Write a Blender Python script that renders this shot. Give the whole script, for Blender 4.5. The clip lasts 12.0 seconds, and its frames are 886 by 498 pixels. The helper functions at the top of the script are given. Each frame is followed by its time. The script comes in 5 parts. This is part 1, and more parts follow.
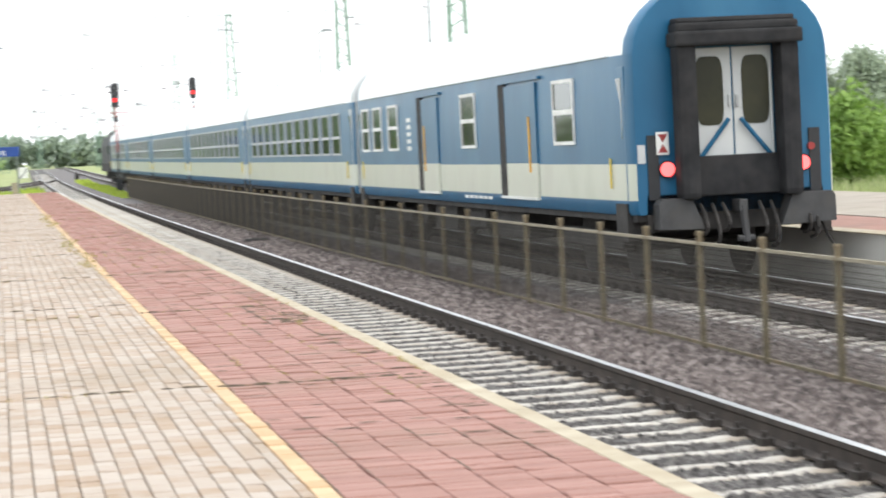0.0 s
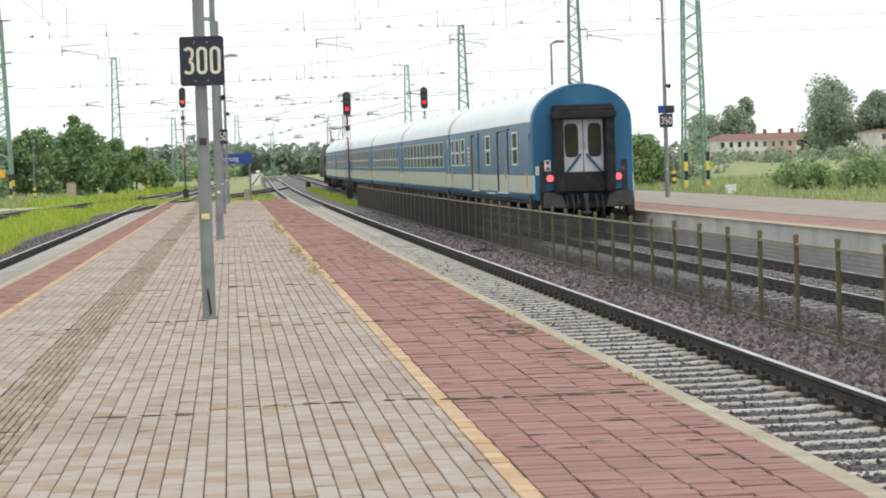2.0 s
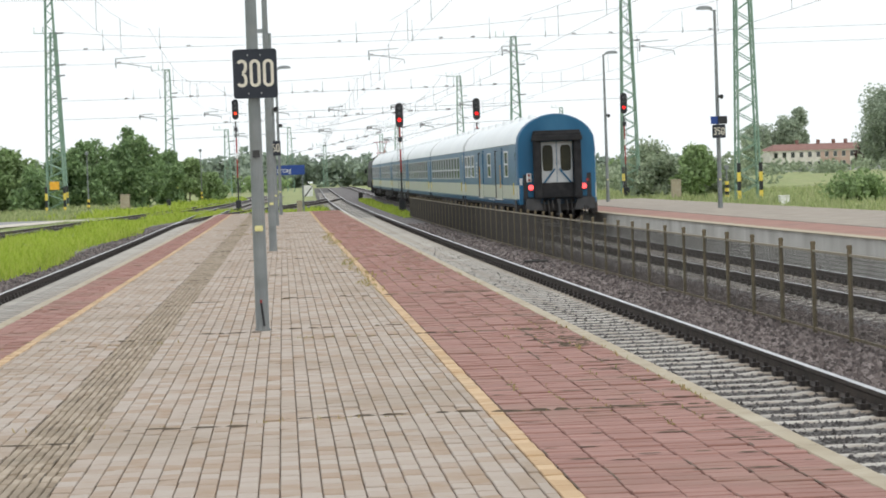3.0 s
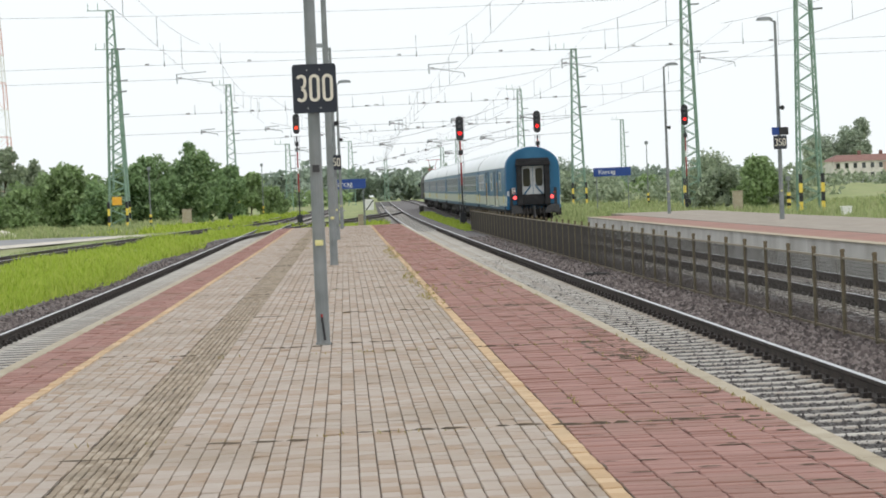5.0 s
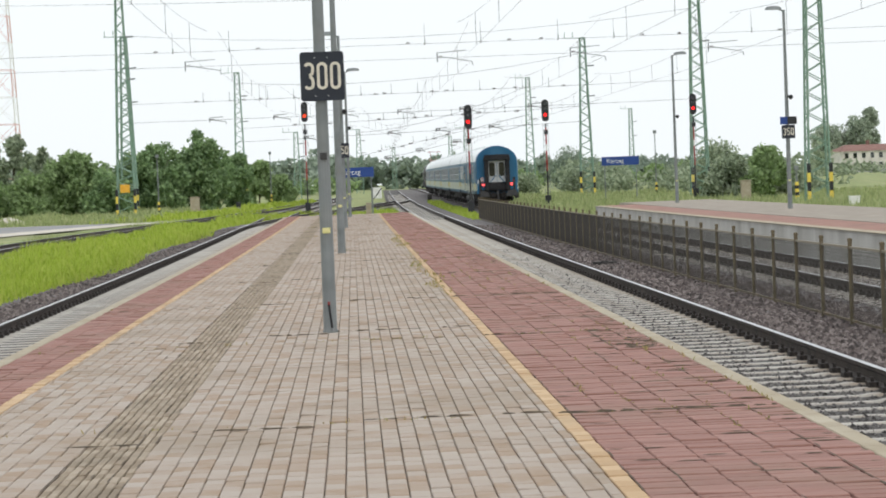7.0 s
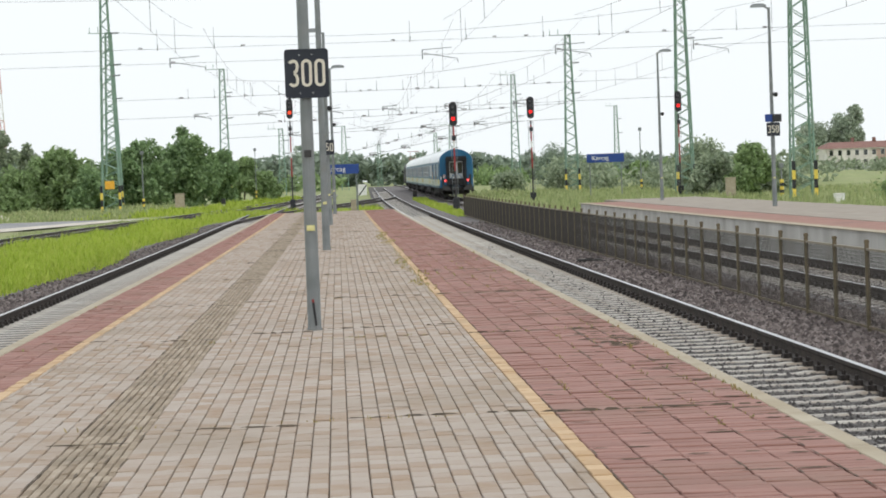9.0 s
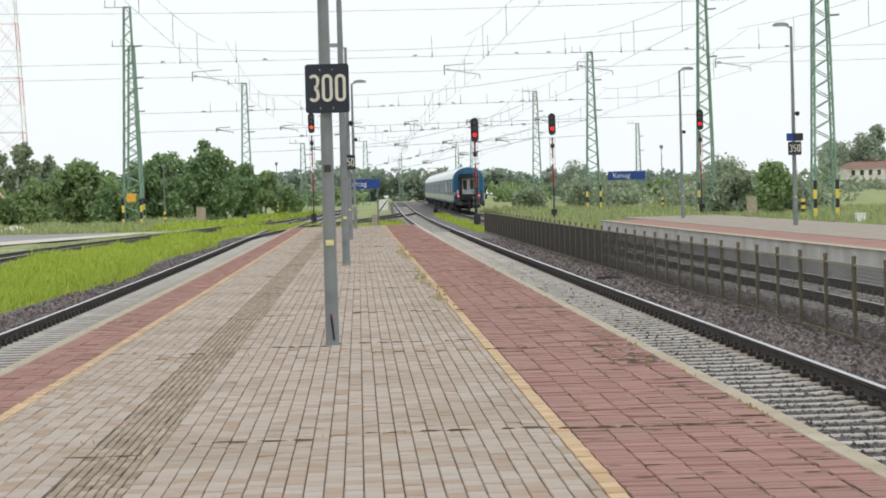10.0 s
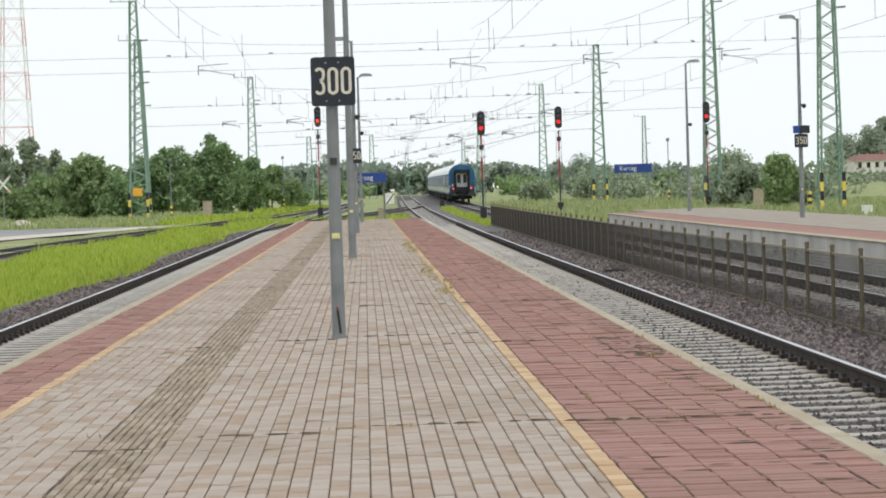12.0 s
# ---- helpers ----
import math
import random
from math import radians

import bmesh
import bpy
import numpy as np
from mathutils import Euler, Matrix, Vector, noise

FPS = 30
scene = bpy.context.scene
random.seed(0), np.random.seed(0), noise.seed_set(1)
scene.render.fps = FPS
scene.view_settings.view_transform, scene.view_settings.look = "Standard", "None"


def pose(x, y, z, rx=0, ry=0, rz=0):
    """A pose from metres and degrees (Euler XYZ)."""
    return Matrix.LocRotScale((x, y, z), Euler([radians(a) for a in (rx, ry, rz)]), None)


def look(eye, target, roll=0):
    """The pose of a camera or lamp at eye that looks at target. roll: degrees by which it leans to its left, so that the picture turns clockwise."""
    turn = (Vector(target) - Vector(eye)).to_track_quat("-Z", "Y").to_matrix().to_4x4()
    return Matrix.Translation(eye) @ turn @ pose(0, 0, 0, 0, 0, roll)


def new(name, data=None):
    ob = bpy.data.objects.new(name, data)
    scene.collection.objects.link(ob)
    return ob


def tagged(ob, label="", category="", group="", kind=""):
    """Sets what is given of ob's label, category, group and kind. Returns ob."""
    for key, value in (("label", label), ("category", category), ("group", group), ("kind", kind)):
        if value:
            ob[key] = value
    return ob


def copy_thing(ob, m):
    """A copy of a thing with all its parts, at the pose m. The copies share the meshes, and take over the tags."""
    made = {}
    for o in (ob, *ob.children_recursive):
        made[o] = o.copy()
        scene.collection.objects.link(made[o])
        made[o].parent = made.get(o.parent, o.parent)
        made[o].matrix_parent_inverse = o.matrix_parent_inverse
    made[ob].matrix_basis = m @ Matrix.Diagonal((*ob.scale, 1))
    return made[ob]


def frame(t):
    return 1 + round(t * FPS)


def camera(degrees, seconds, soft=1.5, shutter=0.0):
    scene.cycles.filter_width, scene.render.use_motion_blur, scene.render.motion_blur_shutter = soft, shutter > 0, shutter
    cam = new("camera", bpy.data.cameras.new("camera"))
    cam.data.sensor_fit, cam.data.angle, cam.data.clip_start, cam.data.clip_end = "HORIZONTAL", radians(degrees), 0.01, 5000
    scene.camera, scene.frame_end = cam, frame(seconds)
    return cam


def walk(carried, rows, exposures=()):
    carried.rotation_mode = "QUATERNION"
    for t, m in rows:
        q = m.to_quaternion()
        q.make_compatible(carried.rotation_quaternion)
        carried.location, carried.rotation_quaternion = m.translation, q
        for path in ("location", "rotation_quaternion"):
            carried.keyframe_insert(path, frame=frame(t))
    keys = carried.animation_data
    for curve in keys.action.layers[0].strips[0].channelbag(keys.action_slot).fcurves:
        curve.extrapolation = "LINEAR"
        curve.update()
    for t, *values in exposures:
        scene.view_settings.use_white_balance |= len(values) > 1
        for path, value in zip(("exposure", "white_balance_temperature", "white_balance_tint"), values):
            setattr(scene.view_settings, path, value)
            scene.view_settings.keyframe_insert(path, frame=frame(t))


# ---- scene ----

# camera rows: seconds, eye, then turn to the left, tilt up and lean, in degrees
PATH = (
    (0.0, -0.104, -0.471, 1.474, -10.645, -2.582, -2.909),
    (0.2, -0.1, 0.1, 1.45, -9.438, -2.471, -2.456),
    (0.5, -0.053, 0.081, 1.43, -8.133, -2.561, -2.041),
    (1.0, -0.052, 0.044, 1.441, -6.598, -2.448, -1.921),
    (1.5, -0.053, 0.005, 1.437, -5.872, -2.057, -2.007),
    (2.0, -0.048, 0.033, 1.444, -5.115, -2.043, -1.928),
    (2.5, -0.05, 0.002, 1.447, -4.442, -1.938, -2.059),
    (2.7, -0.052, 0.0, 1.45, -4.101, -1.784, -2.019),
    (4.3, -0.041, -0.01, 1.457, -3.278, -1.657, -2.191),
    (4.5, -0.042, -0.017, 1.459, -2.881, -1.598, -2.191),
    (5.0, -0.037, -0.021, 1.457, -2.362, -1.358, -2.397),
    (5.5, -0.032, -0.034, 1.455, -2.488, -1.467, -2.566),
    (6.0, -0.036, -0.018, 1.454, -2.266, -1.574, -2.762),
    (6.5, -0.032, -0.026, 1.455, -2.042, -1.47, -2.491),
    (7.0, -0.03, -0.036, 1.452, -2.157, -1.628, -2.231),
    (7.2, -0.025, -0.052, 1.458, -2.372, -1.695, -1.71),
    (9.0, -0.023, -0.004, 1.459, -2.518, -1.719, -2.155),
    (9.5, -0.019, -0.017, 1.461, -2.199, -1.221, -1.849),
    (10.0, -0.003, -0.028, 1.461, -2.026, -1.319, -1.599),
    (10.5, -0.002, -0.026, 1.46, -2.306, -1.35, -1.619),
    (11.0, -0.001, -0.017, 1.464, -2.248, -1.214, -1.768),
    (11.5, -0.002, -0.027, 1.458, -1.985, -1.173, -1.925),
    (12.0, -0.0, 0.001, 1.453, -1.862, -1.472, -1.756),
)


def eye_pose(x, y, z, turn, tilt, lean):
    a, b = radians(turn), radians(tilt)
    way = Vector((-math.sin(a) * math.cos(b), math.cos(a) * math.cos(b), math.sin(b)))
    return look((x, y, z), Vector((x, y, z)) + way, lean)


cam = camera(21.345, 12.0, soft=1.8, shutter=0.4)
walk(cam, [(r[0], eye_pose(*r[1:])) for r in PATH],
     exposures=((0.0, 0.95), (0.3, 0.8), (0.5, 0.69), (1.0, 0.53), (1.5, 0.38), (2.0, 0.24), (2.5, 0.18), (4.5, 0.09), (6.0, 0.06), (12.0, 0.05)))

# ---- world and sun: bright overcast noon ----
world = bpy.data.worlds.new("overcast_sky")
scene.world = world
world.use_nodes = True
wn = world.node_tree
sky = wn.nodes.new("ShaderNodeTexSky")
sky.sky_type, sky.sun_disc = "NISHITA", False
sky.sun_elevation, sky.sun_rotation = radians(52), radians(150)
sky.dust_density = 4.0
dim = wn.nodes.new("ShaderNodeVectorMath")
dim.operation = "SCALE"
dim.inputs[3].default_value = 0.1
veil = wn.nodes.new("ShaderNodeMixRGB")
veil.inputs[0].default_value = 0.9
veil.inputs[2].default_value = (1.0, 1.05, 1.075, 1)
wn.links.new(sky.outputs[0], dim.inputs[0])
wn.links.new(dim.outputs[0], veil.inputs[1])
wn.links.new(veil.outputs[0], wn.nodes["Background"].inputs[0])
wn.nodes["Background"].inputs[1].default_value = 1.0
sun = new("sun", bpy.data.lights.new("sun", "SUN"))
sun.data.energy, sun.data.angle, sun.data.color = 1.0, radians(25), (1.0, 0.96, 0.9)
sun.matrix_world = look((0, 0, 60), (-20, 25, 0))


# ---- the lie of the land ----
def soft_step(u, w):
    return w * math.log1p(math.exp(max(-40.0, min(40.0, u / w)))) if u / w < 40 else u


def rise(y):
    """The line climbs a little past the station."""
    return 0.0028 * soft_step(y - 85, 20) if y < 420 else 0.0028 * 335


def shift(y):
    """The tracks bear off to the right beyond the platforms."""
    return 0.012 * soft_step(y - 185, 25)


RAIL = -0.55
NEAR_X, TRAIN_X, LEFT_X = 4.35, 9.31, -4.98
EDGE_R, EDGE_L, EDGE_FAR = 2.69, -3.26, 11.05
FAR_Z = 0.0
ISLAND_END, FAR_END = 112.0, 107.0


# ---- materials ----
def material(name, colors, scale=8.0, rough=0.8, metal=0.0, bump=0.15, fine=60.0, island=0.0, obj=0.0, stain=None, stain_scale=0.6, stain_amount=0.5, spec=0.5, stretch=(1, 1, 1), trans=0.0):
    m = bpy.data.materials.new(name)
    m.use_nodes = True
    nt = m.node_tree
    b = nt.nodes["Principled BSDF"]
    b.inputs["Roughness"].default_value, b.inputs["Metallic"].default_value = rough, metal
    b.inputs["Specular IOR Level"].default_value = spec
    co = nt.nodes.new("ShaderNodeTexCoord")
    mp = nt.nodes.new("ShaderNodeMapping")
    mp.inputs["Scale"].default_value = stretch
    nt.links.new(co.outputs["Object"], mp.inputs[0])
    n1 = nt.nodes.new("ShaderNodeTexNoise")
    n1.inputs["Scale"].default_value, n1.inputs["Detail"].default_value = scale, 6
    nt.links.new(mp.outputs[0], n1.inputs[0])
    ramp = nt.nodes.new("ShaderNodeValToRGB")
    ramp.color_ramp.elements[0].position, ramp.color_ramp.elements[1].position = 0.3, 0.7
    ramp.color_ramp.elements[0].color, ramp.color_ramp.elements[1].color = (*colors[0], 1), (*colors[-1], 1)
    if len(colors) == 3:
        ramp.color_ramp.elements.new(0.5).color = (*colors[1], 1)
    fac = n1.outputs[0]
    if island or obj:
        if island:
            src = nt.nodes.new("ShaderNodeNewGeometry").outputs["Random Per Island"]
        else:
            src = nt.nodes.new("ShaderNodeObjectInfo").outputs["Random"]
        k = island or obj
        mx = nt.nodes.new("ShaderNodeMix")
        mx.inputs[0].default_value = k
        nt.links.new(fac, mx.inputs[2])
        nt.links.new(src, mx.inputs[3])
        fac = mx.outputs[0]
        ramp.color_ramp.elements[0].position, ramp.color_ramp.elements[-1].position = 0.3 * (1 - k) + 0.02, 1 - 0.3 * (1 - k)
    nt.links.new(fac, ramp.inputs[0])
    col = ramp.outputs[0]
    if stain:
        n2 = nt.nodes.new("ShaderNodeTexNoise")
        n2.inputs["Scale"].default_value, n2.inputs["Detail"].default_value = stain_scale, 5
        nt.links.new(mp.outputs[0], n2.inputs[0])
        r2 = nt.nodes.new("ShaderNodeValToRGB")
        r2.color_ramp.elements[0].position, r2.color_ramp.elements[1].position = 0.48, 0.68
        nt.links.new(n2.outputs[0], r2.inputs[0])
        sc = nt.nodes.new("ShaderNodeMath")
        sc.operation = "MULTIPLY"
        sc.inputs[1].default_value = stain_amount
        nt.links.new(r2.outputs[0], sc.inputs[0])
        m2 = nt.nodes.new("ShaderNodeMixRGB")
        m2.inputs[2].default_value = (*stain, 1)
        nt.links.new(sc.outputs[0], m2.inputs[0])
        nt.links.new(col, m2.inputs[1])
        col = m2.outputs[0]
    nt.links.new(col, b.inputs["Base Color"])
    if bump:
        n3 = nt.nodes.new("ShaderNodeTexNoise")
        n3.inputs["Scale"].default_value, n3.inputs["Detail"].default_value = fine, 4
        nt.links.new(mp.outputs[0], n3.inputs[0])
        bp = nt.nodes.new("ShaderNodeBump")
        bp.inputs["Strength"].default_value, bp.inputs["Distance"].default_value = bump, 0.02
        nt.links.new(n3.outputs[0], bp.inputs["Height"])
        nt.links.new(bp.outputs[0], b.inputs["Normal"])
    if trans:
        out = nt.nodes["Material Output"]
        tr = nt.nodes.new("ShaderNodeBsdfTranslucent")
        nt.links.new(col, tr.inputs[0])
        mix = nt.nodes.new("ShaderNodeMixShader")
        mix.inputs[0].default_value = trans
        nt.links.new(b.outputs[0], mix.inputs[1])
        nt.links.new(tr.outputs[0], mix.inputs[2])
        nt.links.new(mix.outputs[0], out.inputs[0])
    return m


def glow(name, color, strength):
    m = bpy.data.materials.new(name)
    m.use_nodes = True
    b = m.node_tree.nodes["Principled BSDF"]
    b.inputs["Base Color"].default_value = (*color, 1)
    b.inputs["Emission Color"].default_value = (*color, 1)
    b.inputs["Emission Strength"].default_value = strength
    return m


def glass(name, tint, rough=0.05):
    m = bpy.data.materials.new(name)
    m.use_nodes = True
    b = m.node_tree.nodes["Principled BSDF"]
    b.inputs["Base Color"].default_value = (*tint, 1)
    b.inputs["Roughness"].default_value = rough
    b.inputs["Specular IOR Level"].default_value = 0.9
    return m


M = dict(
    paver=material("beige_paver", [(0.285, 0.195, 0.125), (0.352, 0.288, 0.238), (0.388, 0.334, 0.29)], 9, 0.75, island=0.5, stain=(0.25, 0.195, 0.14), stain_scale=0.5, stain_amount=0.6, bump=0.06),
    paver_piece=material("beige_paver_piece", [(0.285, 0.195, 0.125), (0.352, 0.288, 0.238), (0.388, 0.334, 0.29)], 9, 0.75, obj=0.5, bump=0.06),
    red_paver=material("red_paver", [(0.225, 0.106, 0.084), (0.27, 0.136, 0.11), (0.315, 0.168, 0.14)], 18, 0.75, island=0.6, stain=(0.21, 0.125, 0.09), stain_scale=0.8, stain_amount=0.6, bump=0.06),
    red_piece=material("red_paver_piece", [(0.225, 0.106, 0.084), (0.27, 0.136, 0.11), (0.315, 0.168, 0.14)], 18, 0.75, obj=0.6, bump=0.06),
    yellow_paver=material("yellow_paver", [(0.4, 0.255, 0.13), (0.54, 0.385, 0.235)], 4, 0.75, island=0.6, stain=(0.3, 0.22, 0.13), stain_scale=1.4, stain_amount=0.5),
    guide_paver=material("weathered_guide_paver", [(0.21, 0.158, 0.107), (0.3, 0.24, 0.176), (0.38, 0.315, 0.245)], 5, 0.85, island=0.5, stain=(0.17, 0.135, 0.095), stain_scale=1.2, stain_amount=0.6, bump=0.3),
    soil=material("dark_soil", [(0.045, 0.035, 0.025), (0.12, 0.09, 0.06)], 12, 0.95, bump=0.3),
    joint=material("sandy_joint", [(0.12, 0.09, 0.065), (0.22, 0.17, 0.13)], 3, 0.95, bump=0.3),
    curb=material("concrete_curb", [(0.318, 0.267, 0.189), (0.421, 0.37, 0.284)], 4, 0.85, stain=(0.3, 0.24, 0.15), stain_scale=1.0, stain_amount=0.5),
    concrete=material("platform_concrete", [(0.45, 0.435, 0.40), (0.58, 0.565, 0.53)], 1.2, 0.9, stain=(0.3, 0.28, 0.25), stain_scale=0.8, stain_amount=0.5, stretch=(1, 1, 0.4)),
    far_paving=material("grey_far_paving", [(0.235, 0.2, 0.165), (0.34, 0.295, 0.245)], 1.4, 0.85, stain=(0.26, 0.235, 0.2), stain_scale=0.5, stain_amount=0.55),
    far_red=material("red_far_paving", [(0.25, 0.125, 0.095), (0.33, 0.18, 0.145)], 2.2, 0.85, stain=(0.19, 0.12, 0.1), stain_scale=0.7, stain_amount=0.5),
    ballast=material("ballast_bed", [(0.05, 0.045, 0.045), (0.12, 0.11, 0.11), (0.22, 0.2, 0.2)], 16, 0.95, bump=1.0, fine=22),
    stone=material("ballast_stone", [(0.036, 0.029, 0.028), (0.118, 0.095, 0.09), (0.25, 0.215, 0.205)], 9, 0.9, island=0.75, bump=0.3),
    # Ballast among the sleepers: shade of the gaps is put into bed and stone colour.
    gap_ballast=material("shade_darkened_ballast", [(0.036, 0.033, 0.033), (0.08, 0.075, 0.073), (0.155, 0.146, 0.14)], 14, 0.95, bump=1.0, fine=22),
    gap_stone=material("shade_darkened_stone", [(0.03, 0.027, 0.027), (0.08, 0.073, 0.072), (0.2, 0.188, 0.18)], 9, 0.9, island=0.7, bump=0.3),
    sleeper=material("concrete_sleeper", [(0.32, 0.3, 0.275), (0.53, 0.51, 0.47)], 5, 0.85, obj=0.3, stain=(0.24, 0.18, 0.125), stain_scale=2.4, stain_amount=0.6),
    clip=material("rusty_clip", [(0.02, 0.017, 0.016), (0.055, 0.045, 0.04)], 30, 0.7, metal=0.2),
    rail_side=material("rusty_rail_web", [(0.036, 0.029, 0.026), (0.085, 0.065, 0.055)], 5, 0.75, metal=0.2),
    rail_top=material("polished_rail_head", [(0.45, 0.45, 0.46), (0.6, 0.6, 0.6)], 4, 0.35, metal=0.9, bump=0.02),
    fence=material("brown_fence_steel", [(0.1, 0.083, 0.05), (0.17, 0.142, 0.09)], 6, 0.7, metal=0.2, stain=(0.2, 0.13, 0.07), stain_scale=3, stain_amount=0.4),
    fence_cap=material("tan_fence_rail", [(0.21, 0.18, 0.13), (0.3, 0.26, 0.19)], 6, 0.65, metal=0.2),
    wire=material("fence_wire", [(0.05, 0.045, 0.04), (0.09, 0.08, 0.07)], 6, 0.7, metal=0.3, bump=0),
    grass=material("grass_ground", [(0.16, 0.2, 0.07), (0.235, 0.28, 0.105), (0.33, 0.33, 0.17)], 0.35, 0.95, stain=(0.21, 0.18, 0.1), stain_scale=0.08, stain_amount=0.5, bump=0.6, fine=6),
    blade=material("grass_blade", [(0.233, 0.326, 0.035), (0.385, 0.501, 0.058), (0.501, 0.536, 0.128)], 1.0, 0.8, island=0.7, bump=0, trans=0.35),
    meadow=material("meadow_blade", [(0.24, 0.29, 0.13), (0.34, 0.4, 0.17), (0.44, 0.45, 0.26)], 1.0, 0.85, island=0.7, bump=0, trans=0.3),
    weed=material("dry_weed", [(0.3, 0.23, 0.09), (0.42, 0.33, 0.14), (0.24, 0.27, 0.08)], 2.0, 0.85, island=0.8, bump=0, trans=0.3),
    leaf_dark=material("dark_leaf", [(0.135, 0.215, 0.1), (0.225, 0.335, 0.15), (0.345, 0.465, 0.22)], 0.5, 0.65, island=0.7, bump=0, trans=0.35),
    leaf_mid=material("mid_leaf", [(0.17, 0.24, 0.105), (0.25, 0.35, 0.15), (0.35, 0.465, 0.21)], 0.5, 0.65, island=0.7, bump=0, trans=0.35),
    leaf_grey=material("greyish_leaf", [(0.209, 0.262, 0.175), (0.315, 0.376, 0.254), (0.437, 0.489, 0.349)], 0.5, 0.7, island=0.7, bump=0, trans=0.35),
    leaf_bright=material("bright_leaf", [(0.132, 0.231, 0.044), (0.198, 0.319, 0.066), (0.275, 0.396, 0.099)], 0.5, 0.65, island=0.7, bump=0, trans=0.3),
    # Next two leaves: distance haze is put into their base colour.
    leaf_haze=material("haze_tinted_leaf", [(0.2, 0.26, 0.21), (0.28, 0.34, 0.27), (0.37, 0.44, 0.34)], 0.1, 0.8, island=0.6, bump=0, trans=0.2),
    leaf_haze_pale=material("haze_pale_leaf", [(0.277, 0.34, 0.26), (0.38, 0.44, 0.335), (0.48, 0.545, 0.42)], 0.1, 0.8, island=0.6, bump=0, trans=0.35),
    leaf_purple=material("purple_leaf", [(0.05, 0.02, 0.025), (0.1, 0.045, 0.05)], 0.5, 0.7, island=0.7, bump=0, trans=0.2),
    bark=material("bark", [(0.06, 0.045, 0.035), (0.13, 0.1, 0.08)], 4, 0.95, bump=0.8, fine=12),
    galv=material("grey_galvanised_steel", [(0.18, 0.2, 0.205), (0.27, 0.29, 0.295)], 3, 0.6, metal=0.35, stain=(0.22, 0.2, 0.17), stain_scale=2, stain_amount=0.3, bump=0.05),
    mast=material("green_painted_mast", [(0.14, 0.25, 0.185), (0.24, 0.35, 0.275)], 2, 0.65, stain=(0.28, 0.33, 0.28), stain_scale=1.2, stain_amount=0.5, bump=0.1),
    black=material("black_enamel", [(0.012, 0.013, 0.016), (0.025, 0.026, 0.03)], 4, 0.5, bump=0.03),
    navy=material("dark_blue_enamel", [(0.008, 0.012, 0.022), (0.018, 0.024, 0.038)], 4, 0.4, bump=0.02),
    ivory=material("ivory_lettering", [(0.62, 0.58, 0.48), (0.72, 0.68, 0.58)], 6, 0.6, bump=0),
    white=material("white_paint", [(0.70, 0.70, 0.68), (0.82, 0.82, 0.8)], 3, 0.55, stain=(0.5, 0.48, 0.44), stain_scale=2, stain_amount=0.4, bump=0.03),
    sign_blue=material("station_sign_blue", [(0.01, 0.045, 0.22), (0.016, 0.06, 0.27)], 2, 0.45, bump=0.02),
    yellow=material("yellow_paint", [(0.70, 0.52, 0.07), (0.82, 0.64, 0.12)], 4, 0.6, bump=0.03),
    label=material("pale_yellow_label", [(0.62, 0.58, 0.22), (0.74, 0.7, 0.36)], 30, 0.6, bump=0),
    orange=material("orange_board", [(0.75, 0.36, 0.03), (0.85, 0.46, 0.05)], 4, 0.6, bump=0.03),
    # Red paint with distance haze put into its colour.
    hazy_red=material("haze_paled_red_paint", [(0.62, 0.36, 0.33), (0.72, 0.46, 0.42)], 0.3, 0.7, bump=0),
    red=material("red_paint", [(0.26, 0.025, 0.025), (0.36, 0.045, 0.04)], 4, 0.55, bump=0.03),
    porcelain=material("brown_insulator", [(0.03, 0.018, 0.014), (0.06, 0.035, 0.025)], 8, 0.3, bump=0),
    cable=material("catenary_wire", [(0.05, 0.055, 0.055), (0.09, 0.095, 0.095)], 5, 0.6, metal=0.5, bump=0),
    blue=material("carriage_blue", [(0.013, 0.095, 0.195), (0.023, 0.128, 0.245)], 1.2, 0.33, stain=(0.05, 0.165, 0.28), stain_scale=0.9, stain_amount=0.5, bump=0.1, fine=3, spec=0.32, stretch=(1, 1, 0.4)),
    cream=material("carriage_cream", [(0.5, 0.52, 0.44), (0.62, 0.63, 0.55)], 1.2, 0.28, stain=(0.4, 0.4, 0.34), stain_scale=1.2, stain_amount=0.5, bump=0.03, fine=6, stretch=(1, 1, 0.5)),
    roof=material("silver_carriage_roof", [(0.74, 0.77, 0.79), (0.82, 0.84, 0.85)], 1.0, 0.4, metal=0.1, stain=(0.66, 0.68, 0.7), stain_scale=0.5, stain_amount=0.35, bump=0.03, fine=5),
    rubber=material("gangway_rubber", [(0.012, 0.012, 0.014), (0.03, 0.03, 0.032)], 4, 0.8, stain=(0.055, 0.05, 0.048), stain_scale=2.2, stain_amount=0.3, bump=0.1, spec=0.25),
    under=material("underframe_grime_gap_shade", [(0.014, 0.013, 0.013), (0.045, 0.04, 0.037)], 3, 0.85, bump=0.2),
    plate=material("grey_buffer_plate", [(0.028, 0.028, 0.03), (0.055, 0.055, 0.057)], 4, 0.7, stain=(0.06, 0.055, 0.05), stain_scale=3, stain_amount=0.5),
    door=material("door_grey_white", [(0.447, 0.464, 0.473), (0.568, 0.576, 0.576)], 2, 0.5, stain=(0.42, 0.43, 0.42), stain_scale=2, stain_amount=0.4, bump=0.03),
    steel=material("bare_steel", [(0.3, 0.3, 0.31), (0.46, 0.46, 0.46)], 8, 0.45, metal=0.7),
    pane=glass("dark_window_pane", (0.025, 0.03, 0.026)),
